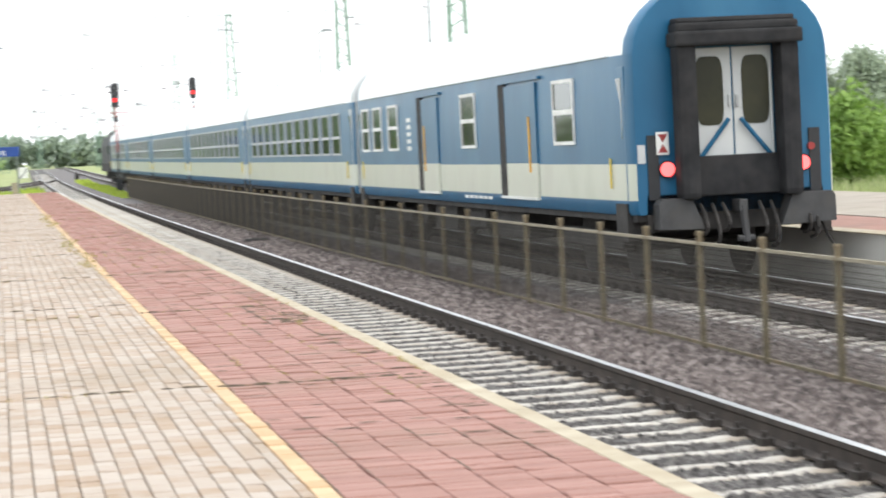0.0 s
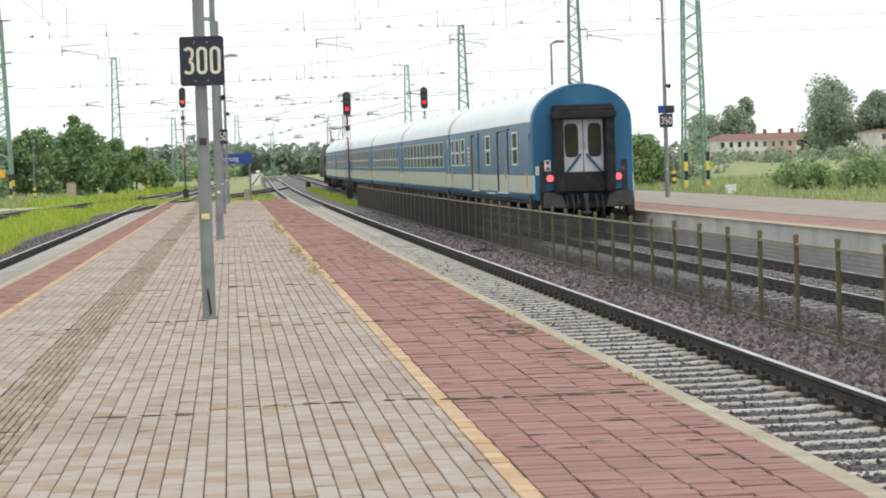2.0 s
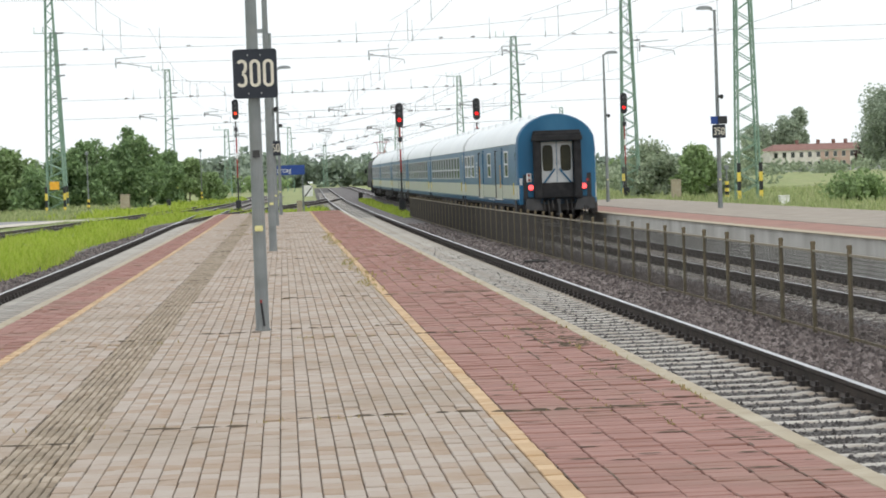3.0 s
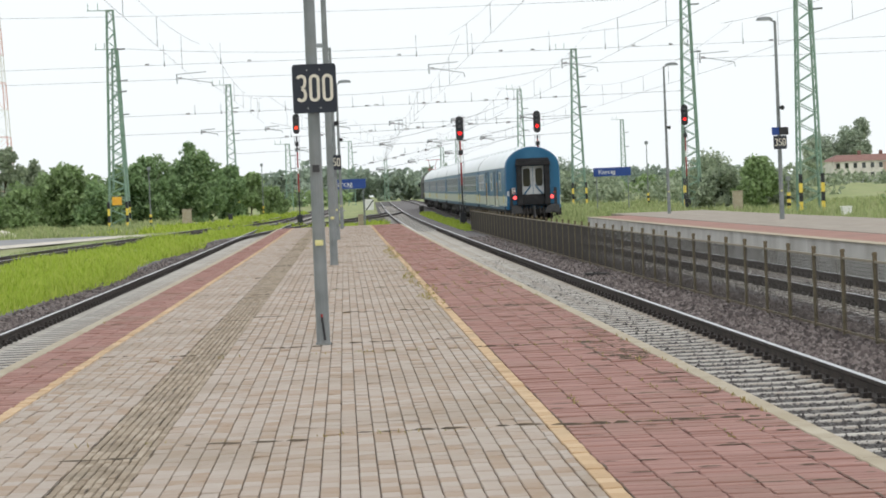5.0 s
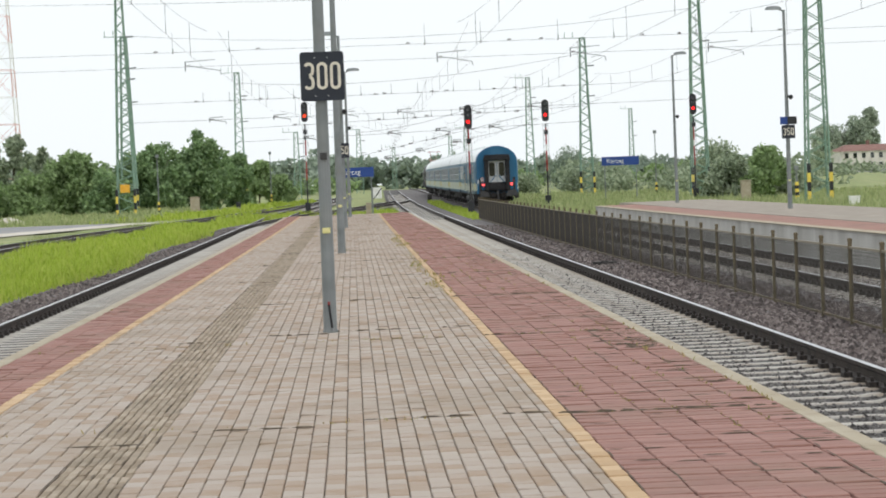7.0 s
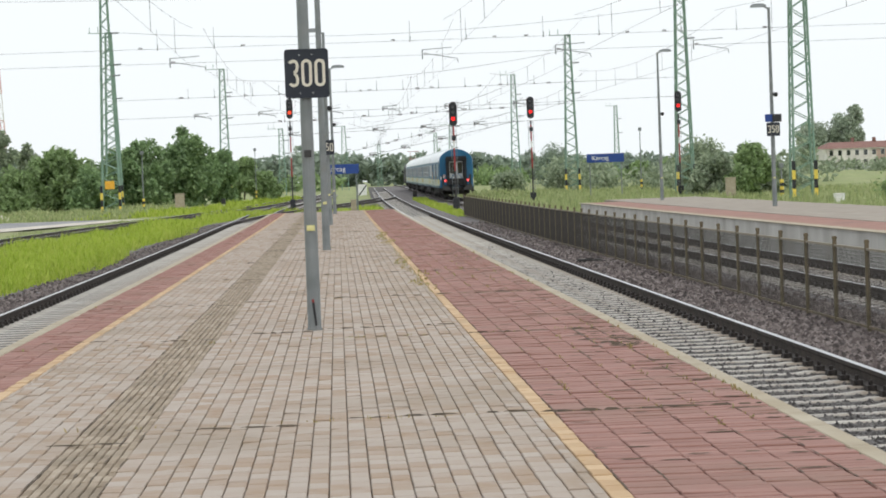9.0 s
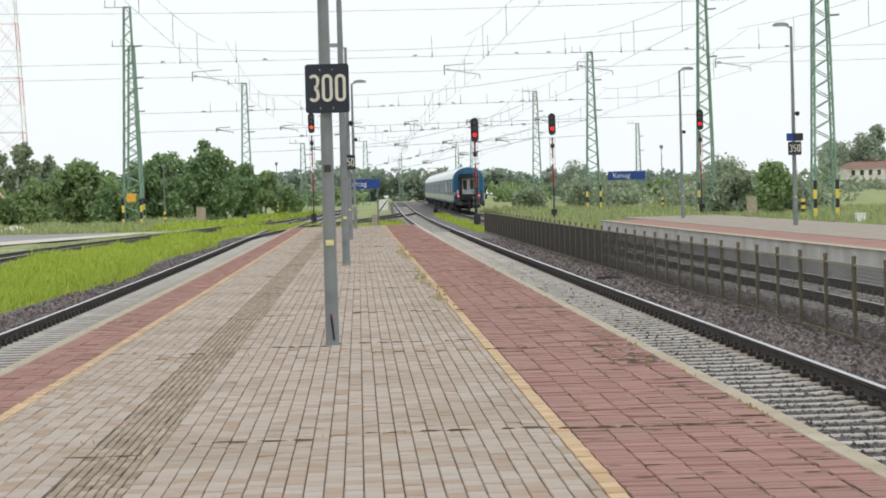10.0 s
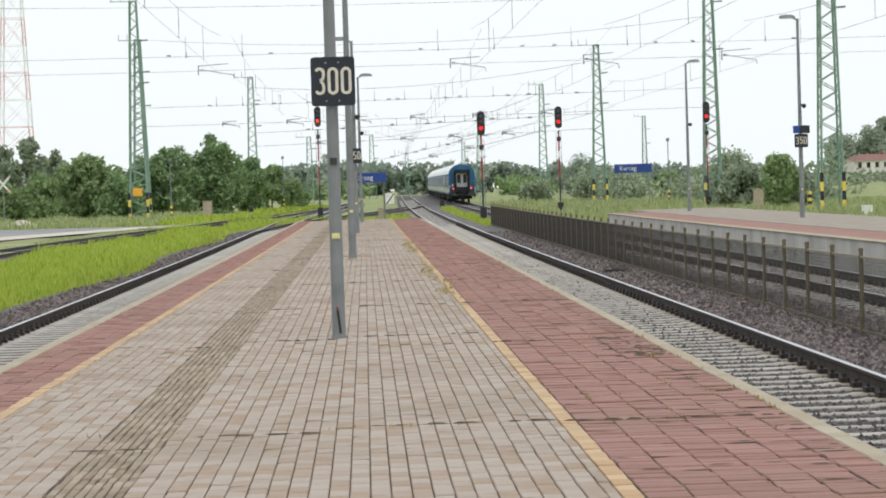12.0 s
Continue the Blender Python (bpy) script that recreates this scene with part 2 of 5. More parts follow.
    door_glass=material("dark_olive_door_glass", [(0.02, 0.02, 0.012), (0.04, 0.038, 0.02)], 2, 0.25, spec=0.25, bump=0),
    # Lighter green tint paints the reflection of trees into the pane colour.
    pane_green=glass("painted_reflection_pane", (0.05, 0.065, 0.055), 0.08),
    wall_pale=material("pale_plaster", [(0.6, 0.57, 0.53), (0.76, 0.73, 0.68)], 0.5, 0.9, stain=(0.4, 0.35, 0.31), stain_scale=0.35, stain_amount=0.5),
    wall_pink=material("pinkish_plaster", [(0.42, 0.29, 0.24), (0.53, 0.4, 0.34)], 0.5, 0.9, stain=(0.35, 0.27, 0.24), stain_scale=0.35, stain_amount=0.5),
    tiles=material("red_roof_tiles", [(0.19, 0.1, 0.085), (0.27, 0.15, 0.125)], 1.0, 0.85, stain=(0.2, 0.1, 0.08), stain_scale=0.6, stain_amount=0.5),
    road=material("worn_asphalt", [(0.19, 0.19, 0.2), (0.27, 0.27, 0.275)], 0.6, 0.9, stain=(0.33, 0.31, 0.28), stain_scale=0.25, stain_amount=0.5),
    pale_path=material("pale_gravel_path", [(0.45, 0.41, 0.35), (0.58, 0.54, 0.47)], 1.2, 0.95),
    lamp_red=glow("red_signal_lens", (1.0, 0.02, 0.02), 1.4),
    lamp_orange=glow("orange_red_signal_lens", (1.0, 0.06, 0.015), 1.7),
    tail=glow("red_tail_lens", (1.0, 0.1, 0.1), 1.5),
    dark_lens=glass("dark_signal_lens", (0.02, 0.02, 0.025)),
)


# ---- mesh helpers ----
def mesh_from(name, verts, faces, mats, idx=None, smooth=False):
    me = bpy.data.meshes.new(name)
    me.from_pydata([tuple(map(float, v)) for v in verts], [], [tuple(map(int, f)) for f in faces])
    for m in mats:
        me.materials.append(m)
    if idx is not None:
        me.polygons.foreach_set("material_index", np.asarray(idx, dtype=np.int32))
    if smooth:
        me.polygons.foreach_set("use_smooth", np.ones(len(me.polygons), dtype=bool))
    me.update()
    return me


class Shape:
    """Gathers boxes, tubes and extrusions into one mesh."""

    def __init__(self):
        self.v, self.f, self.i = [], [], []

    def add(self, verts, faces, mi=0):
        n = len(self.v)
        self.v += [tuple(p) for p in verts]
        self.f += [tuple(a + n for a in f) for f in faces]
        self.i += [mi] * len(faces)
        return self

    def box(self, x0, x1, y0, y1, z0, z1, mi=0, b=0.0):
        if b <= 0:
            v = [(x, y, z) for z in (z0, z1) for x, y in ((x0, y0), (x1, y0), (x1, y1), (x0, y1))]
            return self.add(v, [(3, 2, 1, 0), (4, 5, 6, 7), (0, 1, 5, 4), (1, 2, 6, 5), (2, 3, 7, 6), (3, 0, 4, 7)], mi)
        bm = bmesh.new()
        bmesh.ops.create_cube(bm, size=1.0, matrix=Matrix.Translation(((x0 + x1) / 2, (y0 + y1) / 2, (z0 + z1) / 2)) @ Matrix.Diagonal((x1 - x0, y1 - y0, z1 - z0, 1)))
        bmesh.ops.bevel(bm, geom=bm.edges[:], offset=b, segments=2, affect="EDGES", profile=0.6)
        bm.verts.index_update()
        self.add([v.co for v in bm.verts], [[v.index for v in f.verts] for f in bm.faces], mi)
        bm.free()
        return self

    def tube(self, a, b, r0, r1=None, n=8, mi=0, cap=True):
        a, b = Vector(a), Vector(b)
        r1 = r0 if r1 is None else r1
        w = (b - a).normalized()
        u = w.orthogonal().normalized()
        s = w.cross(u)
        v = []
        for p, r in ((a, r0), (b, r1)):
            for k in range(n):
                t = 2 * math.pi * (k + 0.5) / n
                v.append(p + (u * math.cos(t) + s * math.sin(t)) * r)
        f = [(k, (k + 1) % n, n + (k + 1) % n, n + k) for k in range(n)]
        if cap:
            f += [tuple(range(n - 1, -1, -1)), tuple(range(n, 2 * n))]
        return self.add(v, f, mi)

    def bar(self, a, b, w, h=None, mi=0):
        """A square bar from a to b."""
        return self.tube(a, b, w * 0.7071, w * 0.7071, 4, mi)

    def loft(self, rings, mi=0, cap=True, closed=True):
        n = len(rings[0])
        v = [p for r in rings for p in r]
        f = []
        for j in range(len(rings) - 1):
            for k in range(n if closed else n - 1):
                a, b = j * n + k, j * n + (k + 1) % n
                f.append((a, b, b + n, a + n))
        if cap:
            f += [tuple(range(n - 1, -1, -1)), tuple(range((len(rings) - 1) * n, len(rings) * n))]
        return self.add(v, f, mi)

    def mesh(self, name, mats, smooth=False):
        return mesh_from(name, self.v, self.f, mats, self.i, smooth)


def empty(name, m=None):
    ob = new(name)
    ob.empty_display_size = 0.2
    if m is not None:
        ob.matrix_basis = m
    return ob


def part(name, shape, mats, parent, label="", m=None, smooth=False):
    me = shape if isinstance(shape, bpy.types.Mesh) else shape.mesh(name, mats if isinstance(mats, (list, tuple)) else [mats], smooth)
    ob = new(name, me)
    ob.parent = parent
    if m is not None:
        ob.matrix_basis = m
    if label:
        tagged(ob, label)
    return ob


def flat_strip(name, path, x0, x1, z, y0, y1, step, mat):
    """A strip of ground between two offsets of a line, following the rise."""
    ys = np.arange(y0, y1 + step * 0.5, step)
    v, f = [], []
    for y in ys:
        c = path(y)
        v += [(c + x0, y, z + rise(y)), (c + x1, y, z + rise(y))]
    for k in range(len(ys) - 1):
        f.append((2 * k, 2 * k + 1, 2 * k + 3, 2 * k + 2))
    return new(name, mesh_from(name, v, f, [mat]))


# ---- ground, one sheet to the horizon ----
xs = np.unique(np.concatenate([np.linspace(-2500, -150, 14), np.linspace(-150, 250, 70), np.linspace(250, 2500, 14)]))
ys = np.unique(np.concatenate([np.linspace(-300, 0, 6), np.linspace(0, 420, 106), np.linspace(420, 4500, 20)]))
gv, gf = [], []
for y in ys:
    for x in xs:
        h = 0.12 * noise.noise((x * 0.13, y * 0.13, 0.0)) if (x > 24 or x < -8.5) and y > 0 else 0.0
        gv.append((x, y, -0.86 + rise(y) + h + (0.12 if x < -8 else 0.0)))
nx = len(xs)
for j in range(len(ys) - 1):
    for i in range(nx - 1):
        gf.append((j * nx + i, j * nx + i + 1, (j + 1) * nx + i + 1, (j + 1) * nx + i))
tagged(new("ground", mesh_from("ground", gv, gf, [M["grass"]], smooth=True)), "uneven grassy ground around the railway tracks", "ground", kind="structure")


# ---- tracks ----
def near_line(y):
    return NEAR_X + shift(y)


def train_line(y):
    return TRAIN_X + shift(y)


def ease(u):
    u = max(0.0, min(1.0, u))
    return u * u * (3 - 2 * u)


def left_line(y):
    return LEFT_X + (near_line(y) - LEFT_X) * ease((y - 118) / 122)


def through_line(y):
    """The left track's straight branch past the turnout."""
    return LEFT_X + 0.028 * soft_step(y - 165, 10)


def siding_line(y):
    return -14.6 + 0.09 * soft_step(y - 102, 8) - 0.05 * soft_step(y - 190, 10)


RAIL_PROFILE = [(-0.036, 0.0), (-0.034, -0.04), (-0.010, -0.06), (-0.010, -0.135), (-0.075, -0.155), (-0.075, -0.172),
                (0.075, -0.172), (0.075, -0.155), (0.010, -0.135), (0.010, -0.06), (0.034, -0.04), (0.036, 0.0)]


def rail_mesh(path, off, y0, y1):
    ys = np.arange(y0, y1 + 0.1, 6.0)
    s = Shape()
    n = len(RAIL_PROFILE)
    v = []
    for y in ys:
        c, z = path(y) + off, RAIL + rise(y) - (0.006 if path is left_line else 0.012 if path is through_line else 0.0)
        v += [(c + px, y, z + pz) for px, pz in RAIL_PROFILE]
    f, idx = [], []
    for j in range(len(ys) - 1):
        for k in range(n):
            f.append((j * n + k, j * n + (k + 1) % n, (j + 1) * n + (k + 1) % n, (j + 1) * n + k))
            idx.append(1 if k == n - 1 else 0)
    s.v, s.f, s.i = v, f, idx
    return s


def sleeper_mesh():
    s = Shape()
    rings = []
    for x, z, w in ((-1.3, -0.02, 0.095), (-1.05, 0.0, 0.095), (-0.5, 0.0, 0.09), (-0.4, -0.014, 0.08), (0.4, -0.014, 0.08), (0.5, 0.0, 0.09), (1.05, 0.0, 0.095), (1.3, -0.02, 0.095)):
        rings.append([(x, -w - 0.03, -0.2), (x, w + 0.03, -0.2), (x, w, z - 0.02), (x, w - 0.02, z), (x, -w + 0.02, z), (x, -w, z - 0.02)])
    s.loft(rings)
    for side in (-0.7525, 0.7525):
        for d in (-0.115, 0.115):
            s.box(side + d - 0.045, side + d + 0.045, -0.07, 0.07, -0.002, 0.055, 1)
            s.tube((side + d, 0, 0.05), (side + d, 0, 0.1), 0.022, n=6, mi=1)
    return s.mesh("sleeper", [M["sleeper"], M["clip"]])


SLEEPER = sleeper_mesh()


def build_track(name, label, path, y0, y1, near0, near1, phase, skip=None):
    t = tagged(empty(name), label, "track", kind="structure")
    part("rail", rail_mesh(path, -0.7525, y0, y1), [M["rail_side"], M["rail_top"]], t)
    part("rail", rail_mesh(path, 0.7525, y0, y1), [M["rail_side"], M["rail_top"]], t)
    k = math.ceil((near0 - phase) / 0.6)
    y = phase + 0.6 * k
    while y < near1:
        part("sleeper", SLEEPER, None, t, m=pose(path(y), y, RAIL - 0.172 + rise(y)))
        y += 0.6
    far = Shape()
    while y < min(y1, 330):
        c, z = path(y), RAIL - 0.172 + rise(y)
        far.box(c - 1.3, c + 1.3, y - 0.12, y + 0.12, z - 0.1, z - 0.026)
        y += 0.6
    if far.v:
        tagged(part("far_sleepers", far, M["sleeper"], t), "row of distant concrete sleepers", kind="stuff")
    return t


build_track("railway_track", "straight ballasted track beside the platform with concrete sleepers", near_line, -12, 414, -10, 130, 22.79)
build_track("railway_track", "ballasted track on which the blue train runs", train_line, -12, 522, 5, 130, 22.9)
build_track("railway_track", "ballasted track beside the grass verge, joining the others", left_line, -12, 240, -10, 130, 22.6)
build_track("railway_track", "straight branch of the turnout past the platform end", through_line, 122, 300, 122, 124, 122.3)
build_track("railway_track", "grass-grown siding beside the road", siding_line, 40, 286, 60, 61, 60.2)

for nm, path, a, b, z, mat in (("ballast_bed", near_line, -1.66, 0.95, -0.75, "gap_ballast"), ("ballast_bed", near_line, 0.95, 2.6, -0.745, "ballast"),
                               ("ballast_bed", train_line, -2.36, 1.72, -0.747, "ballast"), ("ballast_bed", left_line, -1.0, 1.72, -0.75, "gap_ballast"), ("ballast_bed", left_line, -2.5, -1.0, -0.75, "ballast"),
                               ("ballast_bed", siding_line, -1.6, 1.6, -0.71, "ballast"), ("ballast_bed", through_line, -1.5, 1.5, -0.756, "ballast")):
    ya, yb = (-12, 500) if path is not siding_line else (40, 280)
    if path is left_line:
        yb = 236
    if path is through_line:
        ya, yb = 124, 290
    tagged(flat_strip(nm, path, a, b, z, ya, yb, 6, M[mat]), "bed of crushed grey-brown ballast under the track", "ballast", kind="structure")


def scatter_stones(name, label, x0, x1, z, y0, y1, count, size, mat, path):
    rng = np.random.default_rng(len(name) + count)
    u = rng.random(count)
    y = 1.0 / (1 / y0 + (1 / y1 - 1 / y0) * u)
    x = x0 + (x1 - x0) * rng.random(count)
    base = np.array([(1, 0, 0), (-1, 0, 0), (0, 1, 0), (0, -1, 0), (0, 0, 1), (0, 0, -1)], float)
    tri = np.array([(0, 2, 4), (2, 1, 4), (1, 3, 4), (3, 0, 4), (2, 0, 5), (1, 2, 5), (3, 1, 5), (0, 3, 5)])
    s = size * (0.6 + 0.9 * rng.random(count))
    a = rng.random(count) * 6.283
    v = base[None] * (0.65 + 0.7 * rng.random((count, 6, 1))) + rng.normal(0, 0.22, (count, 6, 3))
    v *= s[:, None, None] * np.array([1, 1, 0.75])
    c, sn = np.cos(a)[:, None], np.sin(a)[:, None]
    v = np.stack([v[..., 0] * c - v[..., 1] * sn, v[..., 0] * sn + v[..., 1] * c, v[..., 2]], -1)
    off = np.array([path(q) for q in y])
    up = np.array([rise(q) for q in y])
    v += np.stack([x + off, y, z + up + s * 0.3 * rng.random(count)], -1)[:, None, :]
    f = (tri[None] + 6 * np.arange(count)[:, None, None]).reshape(-1, 3)
    ob = new(name, mesh_from(name, v.reshape(-1, 3), f, [M[mat]]))
    return tagged(ob, label, "ballast", kind="stuff")


scatter_stones("ballast_stones", "loose dark crushed ballast stones between the tracks", 0.87, 3.2, -0.745, 11, 110, 44000, 0.042, "stone", near_line)
scatter_stones("ballast_stones", "ballast stones between concrete sleepers, coloured dark for gap shade", -1.6, 0.68, -0.756, 10, 80, 26000, 0.022, "gap_stone", near_line)
scatter_stones("ballast_stones", "dark ballast stones of the second track", -1.9, 1.6, -0.757, 16, 100, 15500, 0.03, "stone", train_line)
scatter_stones("ballast_stones", "grey ballast stones beside the grass verge", -2.2, -0.8, -0.75, 30, 130, 9000, 0.036, "stone", left_line)


# ---- platforms ----
def rising_box(s, x0, x1, y0, y1, z0, z1, step, mi=0):
    ys = np.linspace(y0, y1, max(2, int((y1 - y0) / step) + 1))
    s.loft([[(x0, y, z0 + rise(y)), (x1, y, z0 + rise(y)), (x1, y, z1 + rise(y)), (x0, y, z1 + rise(y))] for y in ys], mi)
    return s


def paver_field(x0, cols, cw, y0, y1, rl, gap, z, rng, stagger, chamfer=0.0045, jitter=0.002, keep=None, slip=0.0):
    """Vertices and faces of a field of pavers; cols of width cw along y, rows rl long."""
    V, Fc = [], []
    rows = int((y1 - y0) / rl)
    c, r = np.meshgrid(np.arange(cols), np.arange(rows), indexing="ij")
    c, r = c.ravel(), r.ravel()
    xa = x0 + c * cw
    ya = y0 + r * rl + np.where(c % 2 == 1, stagger * rl, 0.0)
    if keep is not None:
        k = keep(xa + cw / 2, ya + rl / 2)
        xa, ya = xa[k], ya[k]
    n = len(xa)
    g = gap / 2
    zz = z + np.array([rise(q) for q in ya]) + rng.normal(0, jitter, n)
    o = np.stack([xa + g + rng.normal(0, slip * 0.5, n), ya + g * 0.6 + rng.normal(0, slip, n)], -1)
    w, l, h = cw - gap, rl - gap * 0.6, 0.03
    ch = chamfer
    quad = np.array([(0, 0), (w, 0), (w, l), (0, l)])
    quad2 = np.array([(ch, ch), (w - ch, ch), (w - ch, l - ch), (ch, l - ch)])
    tilt = rng.normal(0, 0.0015, (n, 4))
    v = np.zeros((n, 12, 3))
    for k, (q, dz) in enumerate(((quad, -h), (quad, -ch), (quad2, 0.0))):
        v[:, 4 * k:4 * k + 4, :2] = o[:, None, :] + q[None]
        v[:, 4 * k:4 * k + 4, 2] = zz[:, None] + dz + (tilt if k else 0)
    f = []
    for b in (0, 4):
        for i in range(4):
            j = (i + 1) % 4
            f.append((b + i, b + j, b + 4 + j, b + 4 + i))
    f.append((8, 9, 10, 11))
    f = np.array(f)
    F2 = (f[None] + 12 * np.arange(n)[:, None, None]).reshape(-1, 4)
    return v.reshape(-1, 3), F2


def merge_fields(fields):
    V, Fc, n = [], [], 0
    for v, f in fields:
        V.append(v)
        Fc.append(f + n)
        n += len(v)
    return np.concatenate(V), np.concatenate(Fc)


PLAT_Y0 = -12.0
platform = tagged(empty("island_platform"), "island platform paved in beige and red pavers", "platform", kind="structure")
core = rising_box(Shape(), EDGE_L + 0.02, EDGE_R - 0.02, PLAT_Y0, ISLAND_END, -0.95, -0.022, 5)
part("core", core, M["joint"], platform)
for xa, xb in ((EDGE_R - 0.13, EDGE_R), (EDGE_L, EDGE_L + 0.13)):
    y = PLAT_Y0
    kerb = Shape()
    while y < ISLAND_END:
        kerb.loft([[(xa, q, -0.9 + rise(q)), (xb, q, -0.9 + rise(q)), (xb, q, -0.012 + rise(q)), (xb - 0.012, q, rise(q)), (xa + 0.006, q, rise(q)), (xa, q, -0.006 + rise(q))] for q in (y + 0.004, y + 0.996)])
        y += 1.0
    part("kerb", kerb, M["curb"], platform)

JOINTS = [14.36 + 7.62 * k for k in range(-1, 14)]


def off_joint(x, y):
    ok = np.ones(len(x), bool)
    for j in JOINTS:
        ok &= np.abs(y - j - 0.02 * np.sin(x * 3)) > 0.018
    return ok


rng = np.random.default_rng(4)
GUIDE0, GUIDE1 = -1.625, -1.223
YEL_R, YEL_L = 1.15, -2.57


def in_piece(x, y):
    return (x > -0.65) & (x < 1.08) & (y > 11.2) & (y < 12.8)


def beige_keep(x, y):
    return off_joint(x, y) & ~((x > GUIDE0) & (x < GUIDE1)) & ~in_piece(x, y)


bw = 0.1005
ncol = 35
BX0 = -2.429
v, f = merge_fields([paver_field(BX0, ncol, bw, -8.0, 45, 0.2, 0.0055, 0.0, rng, 0.5, keep=beige_keep, slip=0.001),
                     paver_field(BX0, ncol, bw, 45, ISLAND_END, 0.2, 0.0055, 0.0, rng, 0.5, chamfer=0.004, keep=beige_keep, slip=0.001),
                     paver_field(BX0 + ncol * bw, 1, YEL_R - BX0 - ncol * bw, -8.0, ISLAND_END, 0.2, 0.0055, 0.0, rng, 0.5, keep=off_joint, slip=0.001),
                     paver_field(YEL_L + 0.104, 1, BX0 - YEL_L - 0.104, -8.0, ISLAND_END, 0.2, 0.0055, 0.0, rng, 0.5, keep=off_joint, slip=0.001)])
tagged(part("beige_pavers", mesh_from("beige_pavers", v, f, [M["paver"]]), None, platform), "field of small beige concrete pavers", kind="stuff")


def red_keep(x, y):
    return off_joint(x, y) & ~((x > 1.27) & (x < 2.56) & (y > 11.6) & (y < 13.6))


v, f = merge_fields([paver_field(1.255, 6, 0.2175, -7.95, ISLAND_END, 0.1045, 0.0055, -0.001, rng, 0.35, jitter=0.003, keep=red_keep, slip=0.0014),
                     paver_field(EDGE_L + 0.132, 3, 0.1885, -7.95, ISLAND_END, 0.1045, 0.0055, -0.001, rng, 0.35, jitter=0.003, keep=off_joint, slip=0.0014)])
tagged(part("red_pavers", mesh_from("red_pavers", v, f, [M["red_paver"]]), None, platform), "strip of red concrete pavers along the edge", kind="stuff")
v, f = merge_fields([paver_field(YEL_R, 1, 0.104, -7.95, ISLAND_END, 0.2, 0.006, 0.001, rng, 0.0), paver_field(YEL_L + 0.004, 1, 0.1, -7.95, ISLAND_END, 0.2, 0.006, 0.001, rng, 0.0)])
tagged(part("yellow_line", mesh_from("yellow_line", v, f, [M["yellow_paver"]]), None, platform), "faded yellow safety line of pavers", kind="stuff")
v, f = paver_field(GUIDE0 + 0.002, 8, 0.0502, -7.95, ISLAND_END, 0.2, 0.007, -0.003, rng, 0.0, jitter=0.002, keep=off_joint)
tagged(part("guide_strip", mesh_from("guide_strip", v, f, [M["guide_paver"]]), None, platform), "weathered brown ribbed guide strip", kind="stuff")


def crack_line(s, x0, x1, y, rng, high, cover):
    """Broken ridge of dark soil and dead weed along a seam across the paving."""
    x = x0
    while x < x1:
        l = rng.uniform(0.05, 0.28)
        if rng.random() < cover:
            h = high * rng.uniform(0.35, 1.15)
            w = 0.008 + h * 0.7
            q, z = y + rng.normal(0, 0.006), rise(y)
            xe = min(x + l, x1)
            xa, xb = x + (xe - x) * 0.25, x + (xe - x) * 0.7
            s.add([(x, q, z), (xa, q - w, z), (xb, q - w, z), (xe, q, z), (xb, q + w, z), (xa, q + w, z), (xa, q, z + h), (xb, q, z + h * 0.8)],
                  [(0, 1, 6), (1, 2, 7, 6), (2, 3, 7), (3, 4, 7), (4, 5, 6, 7), (5, 0, 6)])
        x += l


def long_crack(s, x, y0, y1, rng, wide, cover):
    y = y0
    while y < y1:
        l = rng.uniform(0.1, 0.6)
        if rng.random() < cover:
            w = wide * rng.uniform(0.4, 1.1)
            q = x + rng.normal(0, 0.003)
            z = rise(y) + 0.0035
            s.add([(q - w * 0.4, y, z), (q + w * 0.4, y, z), (q + w, y + l * 0.5, z), (q + w * 0.3, y + l, z), (q - w * 0.3, y + l, z), (q - w, y + l * 0.4, z)], [(0, 1, 2, 3, 4, 5)])
        y += l


seams = Shape()
crng = np.random.default_rng(9)
for j in JOINTS:
    q = j + (1.3 if 20 < j < 24 else 0.0) + crng.normal(0, 0.03)
    crack_line(seams, EDGE_L + 0.14, GUIDE0, q - 0.45, crng, 0.008, 0.4)
    crack_line(seams, GUIDE0 - 0.15, GUIDE1, q - 0.8, crng, 0.011, 0.8)
    crack_line(seams, GUIDE1, -0.3, q - 0.2, crng, 0.011, 0.75)
    crack_line(seams, -0.3, YEL_R, q + 0.1, crng, 0.011, 0.7)
    crack_line(seams, YEL_R, EDGE_R - 0.14, j, crng, 0.014, 0.9)
    for q in (0.1, -0.1, 0.21):
        crack_line(seams, 1.9, EDGE_R - 0.14, j + q, crng, 0.007, 0.35)
for k, (c, cover) in enumerate(((1, 0.2), (2, 0.07), (3, 0.1), (4, 0.22), (5, 0.5))):
    long_crack(seams, 1.255 + 0.2175 * c, 9, 60, crng, 0.007, cover)
long_crack(seams, YEL_R + 0.105, 9, 80, crng, 0.007, 0.45)
long_crack(seams, GUIDE0, 9, 80, crng, 0.007, 0.4)
long_crack(seams, GUIDE1, 9, 80, crng, 0.005, 0.25)
for q in (0.1, 0.2, 0.3):
    long_crack(seams, GUIDE0 + q, 9, 70, crng, 0.006, 0.16)
for yy in np.arange(11, 50, 0.1045):
    if crng.random() < 0.5:
        crack_line(seams, 1.9 + crng.random() * 0.5, EDGE_R - 0.14, yy, crng, 0.0055, 0.34)
    if crng.random() < 0.45:
        crack_line(seams, 1.27, 2.1, yy, crng, 0.0035, 0.16)
for q in np.arange(19.6, 22.0, 0.1045):
    crack_line(seams, 2.02 + 0.25 * crng.random(), EDGE_R - 0.14, q, crng, 0.008, 0.5)
